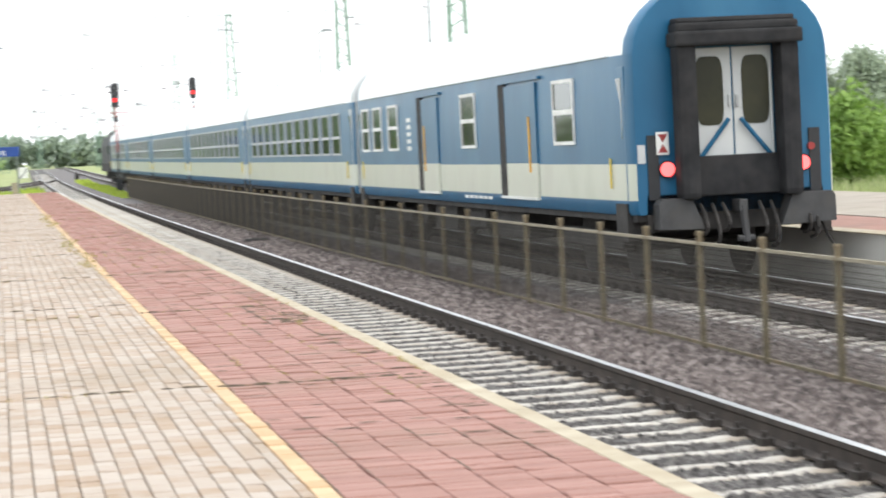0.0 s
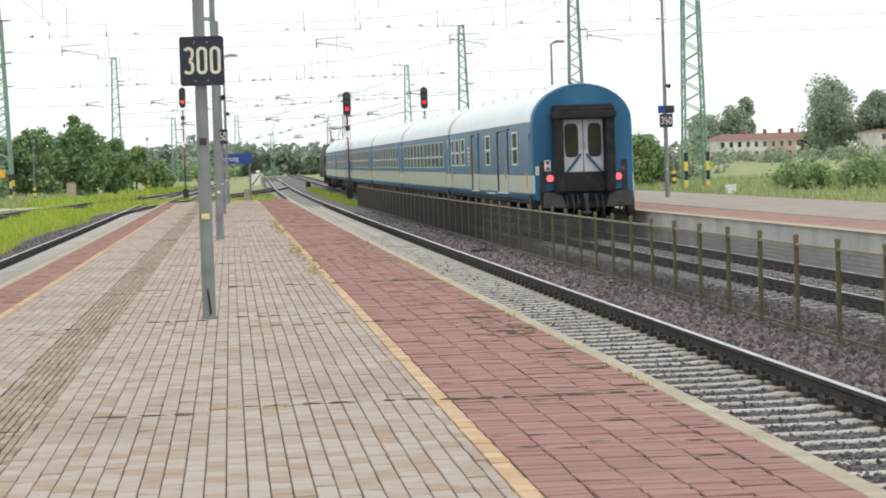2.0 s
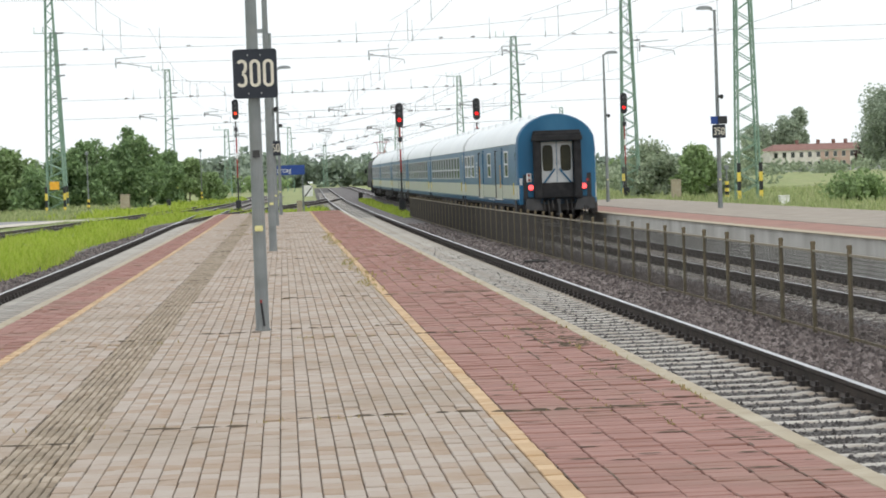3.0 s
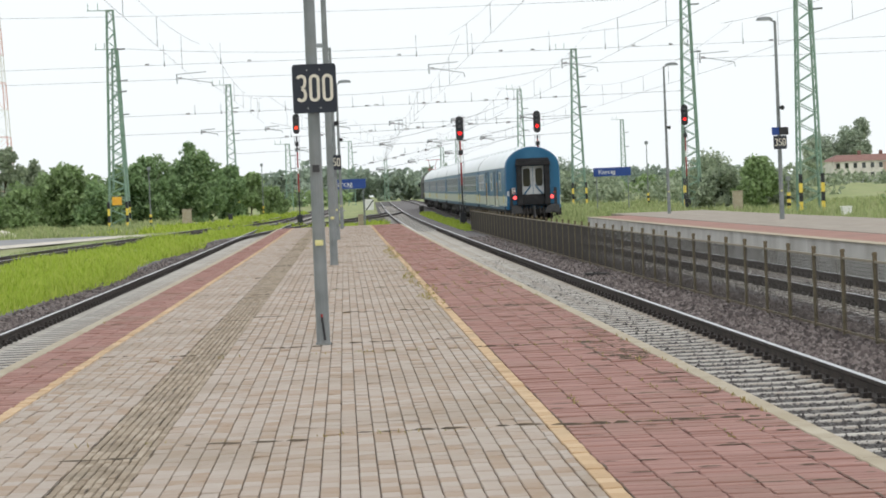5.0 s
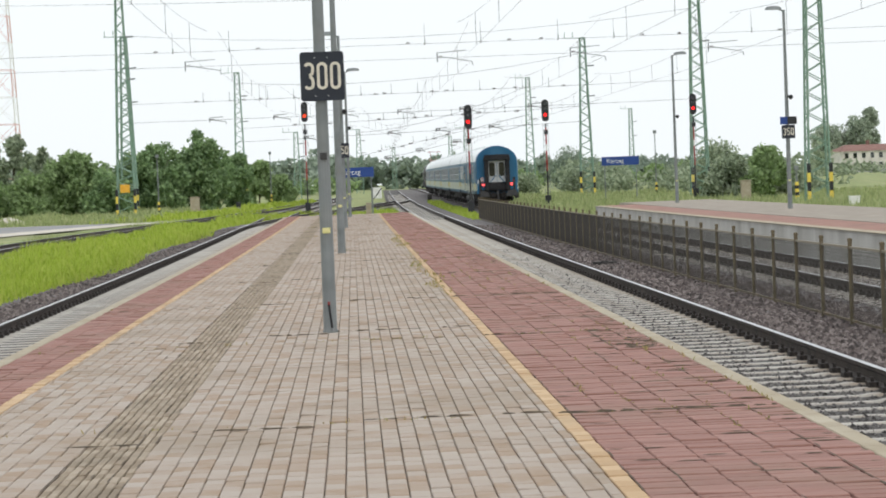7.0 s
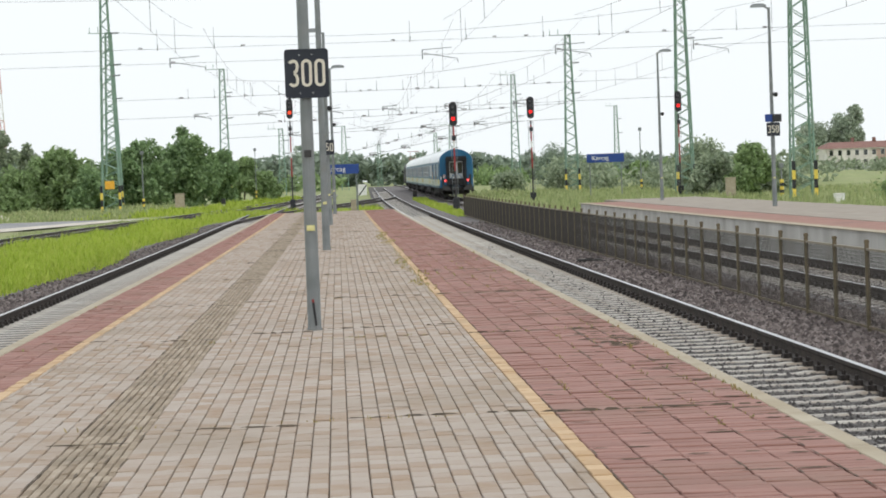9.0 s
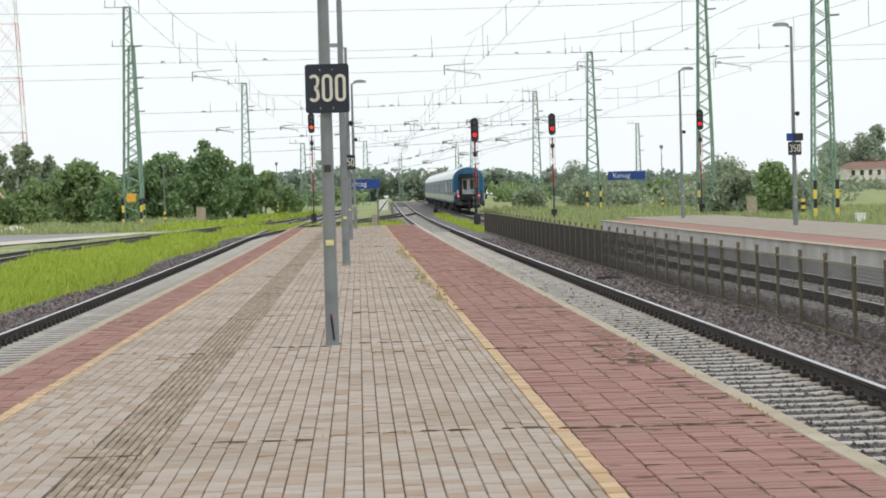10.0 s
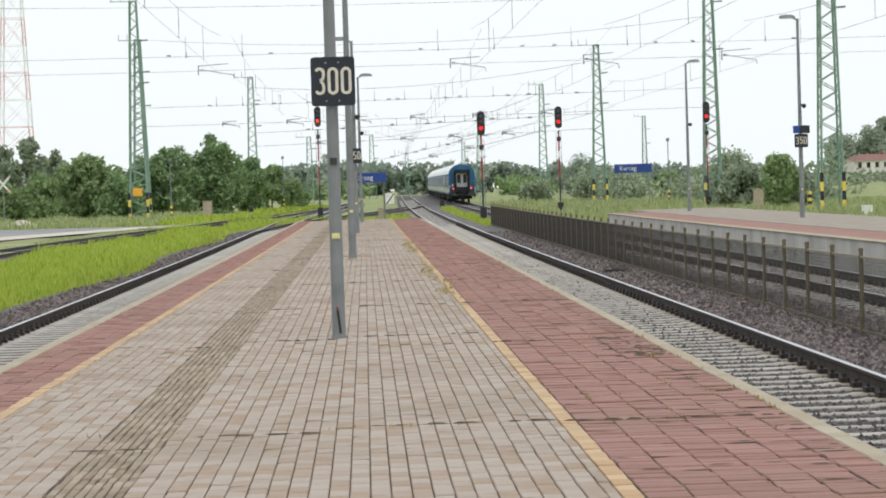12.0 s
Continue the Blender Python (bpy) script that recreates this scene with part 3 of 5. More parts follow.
long_crack(seams, 2.13, 19.4, 22.0, crng, 0.016, 0.9)
tagged(part("soil_seams", seams, M["soil"], platform), "dark soil in the worn paving joints", kind="stuff")


# ---- lattice masts, signals, lamps ----
def lattice_mast(label, x, y, h, w0, w1, d0, d1, striped=True, horn=True, turn=0.0, board=False):
    """Two-faced green lattice mast with zigzag bracing and striped feet."""
    z0 = -0.9 + rise(y)
    t = tagged(empty("catenary_mast", pose(x, y, z0, rz=turn)), label, "mast", "catenary masts")

    def corner(sx, sy, z):
        k = z / h
        return Vector((sx * (w0 + (w1 - w0) * k) / 2, sy * (d0 + (d1 - d0) * k) / 2, z))

    for sx in (-1, 1):
        for sy in (-1, 1):
            part("leg", Shape().bar(corner(sx, sy, 0), corner(sx, sy, h), 0.1), M["mast"], t)
    br = Shape()
    n = int(h / (0.46 * (w0 + w1) / 2 + 0.14))
    for k in range(n):
        za, zb = h * k / n, h * (k + 1) / n
        for sy in (-1, 1):
            a, b = (-1, 1) if k % 2 else (1, -1)
            br.bar(corner(a, sy, za), corner(b, sy, zb), 0.042)
        for sx in (-1, 1):
            a, b = (-1, 1) if k % 2 else (1, -1)
            br.bar(corner(sx, a, za), corner(sx, b, zb), 0.042)
    part("bracing", br, M["mast"], t)
    part("cap", Shape().box(-w1 / 2 - 0.08, w1 / 2 + 0.08, -d1 / 2 - 0.08, d1 / 2 + 0.08, h - 0.1, h, b=0.02), M["mast"], t)
    if striped:
        for sx in (-1, 1):
            s = Shape()
            for k in range(4):
                s.box(sx * w0 / 2 * 0.98 - 0.1, sx * w0 / 2 * 0.98 + 0.1, -d0 / 2 - 0.1, -d0 / 2 + 0.06, 0.25 + 0.55 * k, 0.8 + 0.55 * k, k % 2)
            part("warning_stripes", s, [M["yellow"], M["black"]], t, "black and yellow striped foot")
    if horn:
        s = Shape()
        s.tube((-w1 / 2, 0, h - 0.05), (-w1 / 2 - 1.6, 0, h - 0.02), 0.035, n=6)
        for q in (0.7, 1.5):
            s.tube((-w1 / 2 - q, 0, h - 0.05), (-w1 / 2 - q, 0, h + 0.55), 0.03, n=6)
        part("horn_arm", s, M["mast"], t)
        for k in (0.82, 0.63):
            part("bracket", Shape().tube((w1 / 2, 0, h * k), (w1 / 2 + 0.85, 0, h * k + 0.05), 0.065, n=6), M["galv"], t)
    if board:
        part("board", Shape().box(-0.42, 0.34, -d0 / 2 - 0.14, -d0 / 2 - 0.1, 2.2, 2.85, b=0.01), M["orange"], t, "small orange warning board")
    return t


lattice_mast("green lattice catenary mast with an orange board beside the siding", -18.3, 191.5, 18.0, 1.5, 0.5, 1.1, 0.5, board=True)
lattice_mast("green lattice catenary mast standing behind another", -20.9, 222, 16.8, 1.6, 0.5, 1.1, 0.5)
lattice_mast("green lattice catenary mast in the grass", -12.6, 268, 15.2, 1.25, 0.5, 1.0, 0.5)
lattice_mast("green lattice catenary mast behind the far platform", 23.1, 230.5, 15.6, 1.35, 0.45, 1.0, 0.5)
lattice_mast("tall green lattice catenary mast with striped feet", 27.2, 183, 19.5, 1.35, 0.5, 1.2, 0.5)
lattice_mast("tall green lattice catenary mast with striped feet", 27.9, 140, 19.5, 1.36, 0.62, 1.2, 0.5)
lattice_mast("tall green lattice catenary mast with striped feet", 29.2, 88, 19.5, 1.25, 0.62, 1.1, 0.5)
for x, y, h, w in ((25.2, 330, 15.9, 1.3), (1.4, 400, 11.0, 1.2), (18.7, 380, 10.2, 1.2), (19.1, 450, 10.2, 0.9), (51.5, 430, 13.6, 1.0), (-7.6, 330, 9.5, 1.0), (9.5, 520, 9.6, 1.0)):
    lattice_mast("distant green lattice catenary mast", x, y, h, w, 0.5, 1.0, 0.45, striped=False)


def colour_signal(label, x, y, ztop, lens, group="colour light signals"):
    """A light signal: two-lobed black head, red lens lit, red and white banded mast."""
    z0 = -0.86 + rise(y)
    h = ztop - z0
    t = tagged(empty("light_signal", pose(x, y, z0)), label, "railway signal", group)
    part("base", Shape().box(-0.2, 0.2, -0.2, 0.2, 0, 0.9, b=0.02), M["black"], t)
    s = Shape()
    z, k = 0.9, 0
    for a, b, mi in ((0.9, 2.6, 2), (2.6, 4.0, 0), (4.0, 4.45, 1), (4.45, 5.6, 0), (5.6, h - 1.6, 2)):
        s.tube((0, 0, a), (0, 0, max(a + 0.1, b)), 0.055, n=10, mi=mi)
    part("post", s, [M["red"], M["white"], M["plate"]], t, "red and white banded post")
    s = Shape()
    w = 0.25
    prof = []
    for k in range(24):
        a = 2 * math.pi * k / 24
        cz = 0.5 if math.sin(a) >= 0 else -0.5
        prof.append((w * math.cos(a), cz + w * 1.05 * math.sin(a)))
    rings = [[(px, yy, h - 0.7 + pz) for px, pz in prof] for yy in (-0.06, 0.06)]
    s.loft(rings)
    part("head", s, M["black"], t, "black oval signal head")
    for dz, mat, r in ((0.45, M["dark_lens"], 0.11), (0.12, M["dark_lens"], 0.11), (-0.3, lens, 0.12)):
        part("lens", Shape().tube((0, -0.065, h - 0.7 + dz), (0, -0.1, h - 0.7 + dz), r, n=14), mat, t)
        hood = Shape()
        rr = r + 0.03
        ring0 = [(rr * math.cos(a), -0.06, h - 0.7 + dz + rr * math.sin(a)) for a in np.linspace(0, math.pi, 9)]
        ring1 = [(p[0], -0.3, p[2]) for p in ring0]
        hood.loft([ring0, ring1], cap=False, closed=False)
        part("hood", hood, M["black"], t)
    part("lower_lamp", Shape().box(-0.13, 0.13, -0.12, 0.12, h - 2.35, h - 2.05, b=0.04), M["black"], t)
    lad = Shape()
    for sx in (-0.17, 0.17):
        lad.tube((sx, 0.16, 1.0), (sx, 0.16, h - 1.6), 0.015, n=5)
    zz = 1.2
    while zz < h - 1.7:
        lad.tube((-0.17, 0.16, zz), (0.17, 0.16, zz), 0.012, n=5)
        zz += 0.35
    part("ladder", lad, M["galv"], t)
    return t


colour_signal("light signal showing red on a banded post", -3.4, 178, 7.85, M["lamp_orange"])
colour_signal("light signal showing red beside the train's track", 7.36, 146.6, 6.15, M["lamp_red"])
colour_signal("light signal showing red on a tall banded post", 13.57, 163, 6.85, M["lamp_red"])
colour_signal("light signal showing red before a green mast", 25.12, 171.4, 7.15, M["lamp_red"])


def lamp_post(label, x, y, z0, h, arm, sign=None, arm_dir=1, r0=0.085, speakers=True):
    t = tagged(empty("platform_lamp", pose(x, y, z0)), label, "lamp post", "platform lamps")
    part("base_collar", Shape().tube((0, 0, 0), (0, 0, 0.025), r0 * 1.12, n=14), M["galv"], t)
    part("pole", Shape().tube((0, 0, 0.02), (0, 0, h), r0, r0 * 0.55, n=14), M["galv"], t, smooth=False)
    part("arm", Shape().tube((0, 0, h - 0.05), (arm_dir * 0.16, 0, h + 0.03), 0.03, n=8), M["galv"], t)
    s = Shape()
    prof = [(0.0, 0.045), (0.25, 0.1), (0.6, 0.11), (0.95, 0.09), (1.1, 0.03)]
    s.loft([[(arm_dir * (0.08 + px * 0.52), -w, h + 0.02), (arm_dir * (0.08 + px * 0.52), w, h + 0.02), (arm_dir * (0.08 + px * 0.52), w * 0.7, h + 0.04 + w), (arm_dir * (0.08 + px * 0.52), -w * 0.7, h + 0.04 + w)] for px, w in prof])
    part("lantern", s, M["galv"], t, "pale grey street-lamp head")
    part("sticker", Shape().box(-0.04, 0.04, -r0 - 0.006, -r0 + 0.004, 0.99, 1.045), M["label"], t, "small pale yellow label")
    if speakers:
        s = Shape()
        s.tube((0.05, 0, 3.97), (0.12, -0.2, 3.93), 0.03, 0.085, n=10)
        part("loudspeaker", s, M["black"], t)
    return t


def text_mesh(body, size, mat, depth=0.004, space=1.0):
    cu = bpy.data.curves.new("lettering", "FONT")
    cu.body, cu.size, cu.extrude, cu.align_x, cu.align_y, cu.space_character = body, size, depth, "CENTER", "CENTER", space
    tmp = bpy.data.objects.new("lettering", cu)
    scene.collection.objects.link(tmp)
    bpy.context.view_layer.update()
    me = bpy.data.meshes.new_from_object(tmp.evaluated_get(bpy.context.evaluated_depsgraph_get()))
    bpy.data.objects.remove(tmp)
    me.materials.clear()
    me.materials.append(mat)
    return me


def stroke_numeral(digits, height, width, thick, gap, mat):
    """Rounded numerals drawn as bent strips, as on enamel plates."""
    s = Shape()
    total = len(digits) * width + (len(digits) - 1) * gap
    for i, ch in enumerate(digits):
        cx = -total / 2 + width / 2 + i * (width + gap)
        a, b, r = width / 2 - thick / 2, height / 2 - thick / 2, width / 2 - thick / 2
        pts = []
        if ch == "0":
            for k in range(40):
                t = 2 * math.pi * k / 40
                pts.append((a * math.cos(t), (b - r) * (1 if math.sin(t) >= 0 else -1) + r * math.sin(t)))
            loops, closed = [pts], True
        elif ch == "3":
            up = [(a * math.cos(t), b - r + r * math.sin(t)) for t in np.linspace(2.7, 0, 10)]
            up += [(a, 0.45 * b), (a * 0.75, 0.16 * b), (a * 0.1, 0.04 * b)]
            lo = [(x, -y) for x, y in up]
            loops, closed = [up, lo], False
        else:
            top = [(a, b), (-a * 0.9, b), (-a * 0.9, 0.1 * b)]
            bowl = [(-a * 0.9, 0.1 * b), (0, 0.22 * b), (a * 0.8, 0.05 * b), (a, -0.3 * b), (a * 0.85, -0.75 * b), (0.1 * a, -b), (-a * 0.9, -0.72 * b)]
            loops, closed = [top, bowl], False
        for pts in loops:
            n = len(pts)
            left, right = [], []
            for k in range(n):
                p0 = pts[(k - 1) % n] if closed or k > 0 else pts[k]
                p1 = pts[(k + 1) % n] if closed or k < n - 1 else pts[k]
                d = Vector((p1[0] - p0[0], p1[1] - p0[1])).normalized()
                nn = Vector((-d.y, d.x)) * thick / 2
                left.append((cx + pts[k][0] + nn.x, 0, pts[k][1] + nn.y))
                right.append((cx + pts[k][0] - nn.x, 0, pts[k][1] - nn.y))
            m = n if closed else n - 1
            for k in range(m):
                j = (k + 1) % n
                s.add([left[k], left[j], right[j], right[k]], [(0, 1, 2, 3)])
    return s.mesh("numeral", [mat])


def plate_sign(post, y, zc, w, h, digits, x=0.0):
    c = 0.03
    rim = [(sx * (w / 2 - c) + c * math.cos(q), sz * (h / 2 - c) + c * math.sin(q))
           for sx, sz, q0 in ((1, 1, 0.0), (-1, 1, 0.5), (-1, -1, 1.0), (1, -1, 1.5)) for q in (math.pi * (q0 + d / 6) for d in range(4))]
    part("plate", Shape().loft([[(x + a, yq, zc + b) for a, b in rim] for yq in (y - 0.012, y)]), M["navy"], post, "dark blue enamel plate")
    for k, ch in enumerate(digits):
        part("numeral", stroke_numeral(ch, h * 0.56, w * 0.245, w * 0.068, w * 0.055, M["ivory"]), None, post, f"ivory numeral {ch}", m=pose(x + (k - 1) * w * 0.3, y - 0.015, zc + 0.005))
    bolts = Shape()
    for bx in (-0.1, 0.08):
        for bz in (-0.42, 0.4):
            bolts.tube((x + bx * w * 1.6, y - 0.012, zc + bz * h * 0.95), (x + bx * w * 1.6, y - 0.02, zc + bz * h * 0.95), 0.008, n=6)
    part("bolt", bolts, M["steel"], post)


p1 = lamp_post("tall grey lamp post carrying the 300 sign on the beige paving", -0.3, 23.38, 0.0, 8.6, 1, r0=0.068, speakers=False)
plate_sign(p1, -0.075, 2.545, 0.435, 0.485, "300", x=0.02)
part("cable_stub", Shape().tube((0.02, -0.07, 0.05), (-0.005, -0.075, 0.28), 0.012, n=6), M["black"], p1)
part("cable_tip", Shape().tube((-0.005, -0.075, 0.28), (-0.006, -0.075, 0.31), 0.012, n=6), M["red"], p1)
part("worn_sticker", Shape().box(-0.035, 0.035, -0.072, -0.064, 1.72, 1.79), M["plate"], p1, "scratched grey label")
lamp_post("tall grey lamp post on the island platform", -0.3, 50.5, 0.01, 7.6, 1, arm_dir=-1, r0=0.085, speakers=False)
p3 = lamp_post("grey lamp post with a 350 sign on the island platform", -0.3, 79.6, 0.03, 6.5, 1, arm_dir=-1, r0=0.085)
plate_sign(p3, -0.1, 2.62, 0.46, 0.5, "350", x=0.0)
lamp_post("grey lamp post on the island platform", -0.16, 104, 0.07, 6.42, 1, r0=0.08)

lr2 = lamp_post("tall grey lamp post with a 350 sign on the far platform", 15.35, 82.2, FAR_Z + 0.03, 7.0, 1, arm_dir=-1, r0=0.085)
plate_sign(lr2, -0.14, 2.72, 0.47, 0.47, "350", x=0.0)
part("blue_plate", Shape().box(-0.28, 0.1, -0.15, -0.13, 2.98, 3.25), M["sign_blue"], lr2, "small blue platform plate")
part("speaker_box", Shape().box(-0.02, 0.3, -0.2, 0.1, 2.98, 3.25, b=0.02), M["black"], lr2)
lamp_post("tall grey lamp post on the far platform", 14.8, 107, FAR_Z + 0.09, 6.75, 1, r0=0.08)
lamp_post("grey lamp post on the far platform", 14.69, 50.3, FAR_Z + 0.01, 7.0, 1, arm_dir=-1, r0=0.085)

# ---- far platform ----
fp = tagged(empty("far_platform"), "low far platform with a concrete edge and red strip", "platform", kind="structure")
part("edge_wall", rising_box(Shape(), EDGE_FAR, EDGE_FAR + 0.3, 15, FAR_END, -1.1, FAR_Z, 6), M["concrete"], fp, "stained grey concrete platform wall")
part("coping", rising_box(Shape(), EDGE_FAR - 0.06, EDGE_FAR + 0.3, 15, FAR_END, FAR_Z + 0.003, FAR_Z + 0.02, 6), M["curb"], fp)
part("red_strip", rising_box(Shape(), EDGE_FAR + 0.3, EDGE_FAR + 1.85, 15, FAR_END, -1.1, FAR_Z + 0.016, 6), M["far_red"], fp)
part("paving", rising_box(Shape(), EDGE_FAR + 2.0, EDGE_FAR + 6.5, 15, FAR_END + 8, -1.1, FAR_Z + 0.012, 6), M["far_paving"], fp)

# ---- mesh fence between the tracks ----
FENCE_X, FENCE_Z, FENCE_TOP, PITCH = 6.75, -0.78, 0.46, 1.963


def fence_meshes():
    post_s = Shape().box(-0.026, 0.026, -0.026, 0.026, -0.1, 1.2, b=0.004)
    post_s.loft([[(a * r, b * r, z) for a, b in ((-1, -1), (1, -1), (1, 1), (-1, 1))] for r, z in ((0.03, 1.2), (0.03, 1.23), (0.023, 1.245))])
    top = Shape().box(-0.016, 0.016, 0.02, PITCH - 0.02, 1.105, 1.135)
    bot = Shape().box(-0.015, 0.015, 0.03, PITCH - 0.03, 0.1, 0.13)
    w = Shape()
    y = 0.06
    while y < PITCH - 0.04:
        w.tube((0.0, y, 0.12), (0.0, y, 1.11), 0.0025, n=4, cap=False)
        y += 0.05
    z = 0.17
    while z < 1.1:
        w.tube((0.006, 0.03, z), (0.006, PITCH - 0.03, z), 0.0027, n=4, cap=False)
        z += 0.05
    return (post_s.mesh("fence_post", [M["fence"]]), top.mesh("top_rail", [M["fence_cap"]]), bot.mesh("bottom_rail", [M["fence"]]), w.mesh("wire_mesh", [M["wire"]]))


FP, FT, FB, FW = fence_meshes()
fence = tagged(empty("mesh_fence"), "low brown wire mesh fence standing between the two tracks", "fence")
y = 31.93 - 9 * PITCH
while y < 125.0:
    m = pose(FENCE_X, y, FENCE_Z + rise(y))
    part("fence_post", FP, None, fence, m=m)
    part("top_rail", FT, None, fence, m=m)
    part("bottom_rail", FB, None, fence, m=m)
    part("wire_mesh", FW, None, fence, m=m)
    y += PITCH
part("fence_post", FP, None, fence, m=pose(FENCE_X, y, FENCE_Z + rise(y)))


# ---- the train ----
CAR, GAP = 23.9, 0.5
HALF = CAR / 2 - GAP / 2


def car_profile(inset=0.0):
    """Half section from the sill up: (x, z)."""
    w = 1.40 - inset
    pts = [(w - 0.03, 0.95), (w, 1.0), (w, 1.14), (w, 1.62), (w, 2.4), (w - 0.015, 3.05)]
    for k in range(1, 9):
        a = math.pi / 2 * k / 8
        pts.append(((w - 0.015) * math.cos(a) ** 1.06, 3.05 + 1.02 * math.sin(a)))
    pts[-1] = (0.0, 4.07)
    return pts


def section(y, inset, lo, hi):
    p = [q for q in car_profile(inset)][lo:hi]
    return [(x, y, z) for x, z in p]


def car_shell(parent, lower, stripe, upper, roof, end_mat):
    """Outer skin in bands: skirt, lower stripe, window band and roof, with a slight taper at the ends."""
    ys = ((-HALF, 0.08), (-HALF + 0.06, 0.045), (-HALF + 0.3, 0.02), (-HALF + 0.85, 0.0), (HALF - 0.85, 0.0), (HALF - 0.3, 0.02), (HALF - 0.06, 0.045), (HALF, 0.08))
    for nm, lo, hi, mat in (("skirt", 0, 3, lower), ("stripe", 2, 4, stripe), ("side_wall", 3, 6, upper)):
        for sx in (1, -1):
            s = Shape()
            rings = [[(sx * x, yy, z) for x, yy, z in section(y, ins, lo, hi)] for y, ins in ys]
            s.loft(rings, cap=False, closed=False)
            part(nm, s, mat, parent, smooth=True)
    rings = []
    for y, ins in ys:
        right = section(y, ins, 5, 14)
        drop = ins * 0.5
        rings.append([(x, yy, z - drop * (z - 3.05)) for x, yy, z in right] + [(-x, yy, z - drop * (z - 3.05)) for x, yy, z in reversed(right[:-1])])
    part("roof", Shape().loft(rings[2:6], cap=False, closed=False), roof, parent, smooth=True)
    for piece in (rings[:3], rings[5:]):
        part("roof_end", Shape().loft(piece, cap=False, closed=False), end_mat, parent, "roof end painted like the end wall", smooth=True)
    for sy in (-1, 1):
        full = [(x, z - 0.04 * max(0.0, z - 3.05)) for x, z in car_profile(0.08)]
        ring = [(x, sy * HALF, z) for x, z in full] + [(-x, sy * HALF, z) for x, z in reversed(full[:-1])]
        part("end_wall", Shape().add(ring, [tuple(range(len(ring)))]), end_mat, parent)
    part("floor_pan", Shape().box(-1.33, 1.33, -HALF + 0.05, HALF - 0.05, 0.86, 0.965), M["under"], parent)
    for sx in (-1, 1):
        part("gutter", Shape().box(sx * 1.4 - 0.02, sx * 1.4 + 0.02, -HALF + 0.95, HALF - 0.95, 3.05, 3.08), roof, parent)
    for k in range(7):
        yy = -HALF + 2 + k * (2 * HALF - 4) / 6
        part("roof_vent", Shape().tube((-0.55, yy, 3.9), (-0.57, yy, 4.07), 0.2, 0.14, n=10), roof, parent)


def running_gear(parent):
    for yc in (-HALF + 3.4, HALF - 3.4):
        part("bogie", Shape().box(-1.1, -0.95, yc - 1.75, yc + 1.75, 0.42, 0.68, b=0.04).box(0.95, 1.1, yc - 1.75, yc + 1.75, 0.42, 0.68, b=0.04).box(-1, 1, yc - 0.25, yc + 0.25, 0.4, 0.86, b=0.04), M["under"], parent)
        for dy in (-1.25, 1.25):
            s = Shape()
            for sx in (-0.75, 0.75):
                s.tube((sx - 0.06, yc + dy, 0.46), (sx + 0.06, yc + dy, 0.46), 0.46, n=24)
            s.tube((-0.9, yc + dy, 0.46), (0.9, yc + dy, 0.46), 0.08, n=10)
            part("wheelset", s, M["under"], parent)
    for k, (a, b, h) in enumerate(((-4.5, -2.2, 0.42), (-1.4, 0.4, 0.5), (1.2, 3.4, 0.4), (4.2, 5.2, 0.46))):
        part("equipment_box", Shape().box(-1.2, 1.2, a, b, h, 0.9, b=0.03), M["under"], parent)


def side_window(parent, sx, y0, y1, z0, z1, split=0.5, frame=None, pane_top=None, w=0.065):
    """Aluminium-framed carriage window with a split sash."""
    frame = frame or M["white"]
    x = sx * 1.4
    zs = z0 + (z1 - z0) * split
    win = part("window", Shape().box(x - 0.03, x + 0.012, y0, y0 + w, z0, z1).box(x - 0.03, x + 0.012, y1 - w, y1, z0, z1).box(x - 0.03, x + 0.012, y0 + w, y1 - w, z0, z0 + w).box(x - 0.03, x + 0.012, y0 + w, y1 - w, z1 - w, z1).box(x - 0.03, x + 0.016, y0 + w, y1 - w, zs - 0.035, zs + 0.035), frame, parent)
    part("pane", Shape().box(x - 0.01, x + 0.006, y0 + w, y1 - w, z0 + w, zs - 0.035), M["pane"], win)
    part("pane", Shape().box(x - 0.01, x + 0.009, y0 + w, y1 - w, zs + 0.035, z1 - w), pane_top or M["pane_green"], win)
    return win


def sgnpow(v, p=0.42):
    return math.copysign(abs(v) ** p, v)


def gangway(parent, sy):
    """Rubber gangway tubes, end doors, buffers and coupling of a carriage end."""
    e = sy * HALF

    def yy(a, b):
        return (min(e + sy * a, e + sy * b), max(e + sy * a, e + sy * b))

    for sx in (-1, 1):
        s = Shape()
        y0, y1 = yy(0.0, 0.4)
        s.box(sx * 0.69 - 0.135, sx * 0.69 + 0.135, y0, y1, 1.12, 3.16, b=0.09)
        part("gangway_tube", s, M["rubber"], parent, "vertical black rubber gangway tube")
    s = Shape()
    for z0, z1, d in ((3.1, 3.29, 0.46), (3.27, 3.4, 0.38), (3.38, 3.47, 0.3)):
        y0, y1 = yy(0.0, d)
        s.box(-0.86 + (z0 - 3.1) * 0.2, 0.86 - (z0 - 3.1) * 0.2, y0, y1, z0, z1, b=0.04)
    part("gangway_roll", s, M["rubber"], parent, "rolled rubber hood over the gangway")
    y0, y1 = yy(0.0, 0.14)
    part("fall_plate", Shape().box(-0.58, 0.58, y0, y1, 1.16, 1.68, b=0.02), M["rubber"], parent, "raised dark fall plate")
    y0, y1 = yy(0.0, 0.02)
    part("doorway", Shape().box(-0.57, 0.57, y0, y1, 1.6, 3.12), M["blue"], parent)
    for sx, n in ((-1, 0), (1, 1)):
        y0, y1 = yy(0.02, 0.05)
        a, b = sorted((sx * 0.012, sx * 0.545))
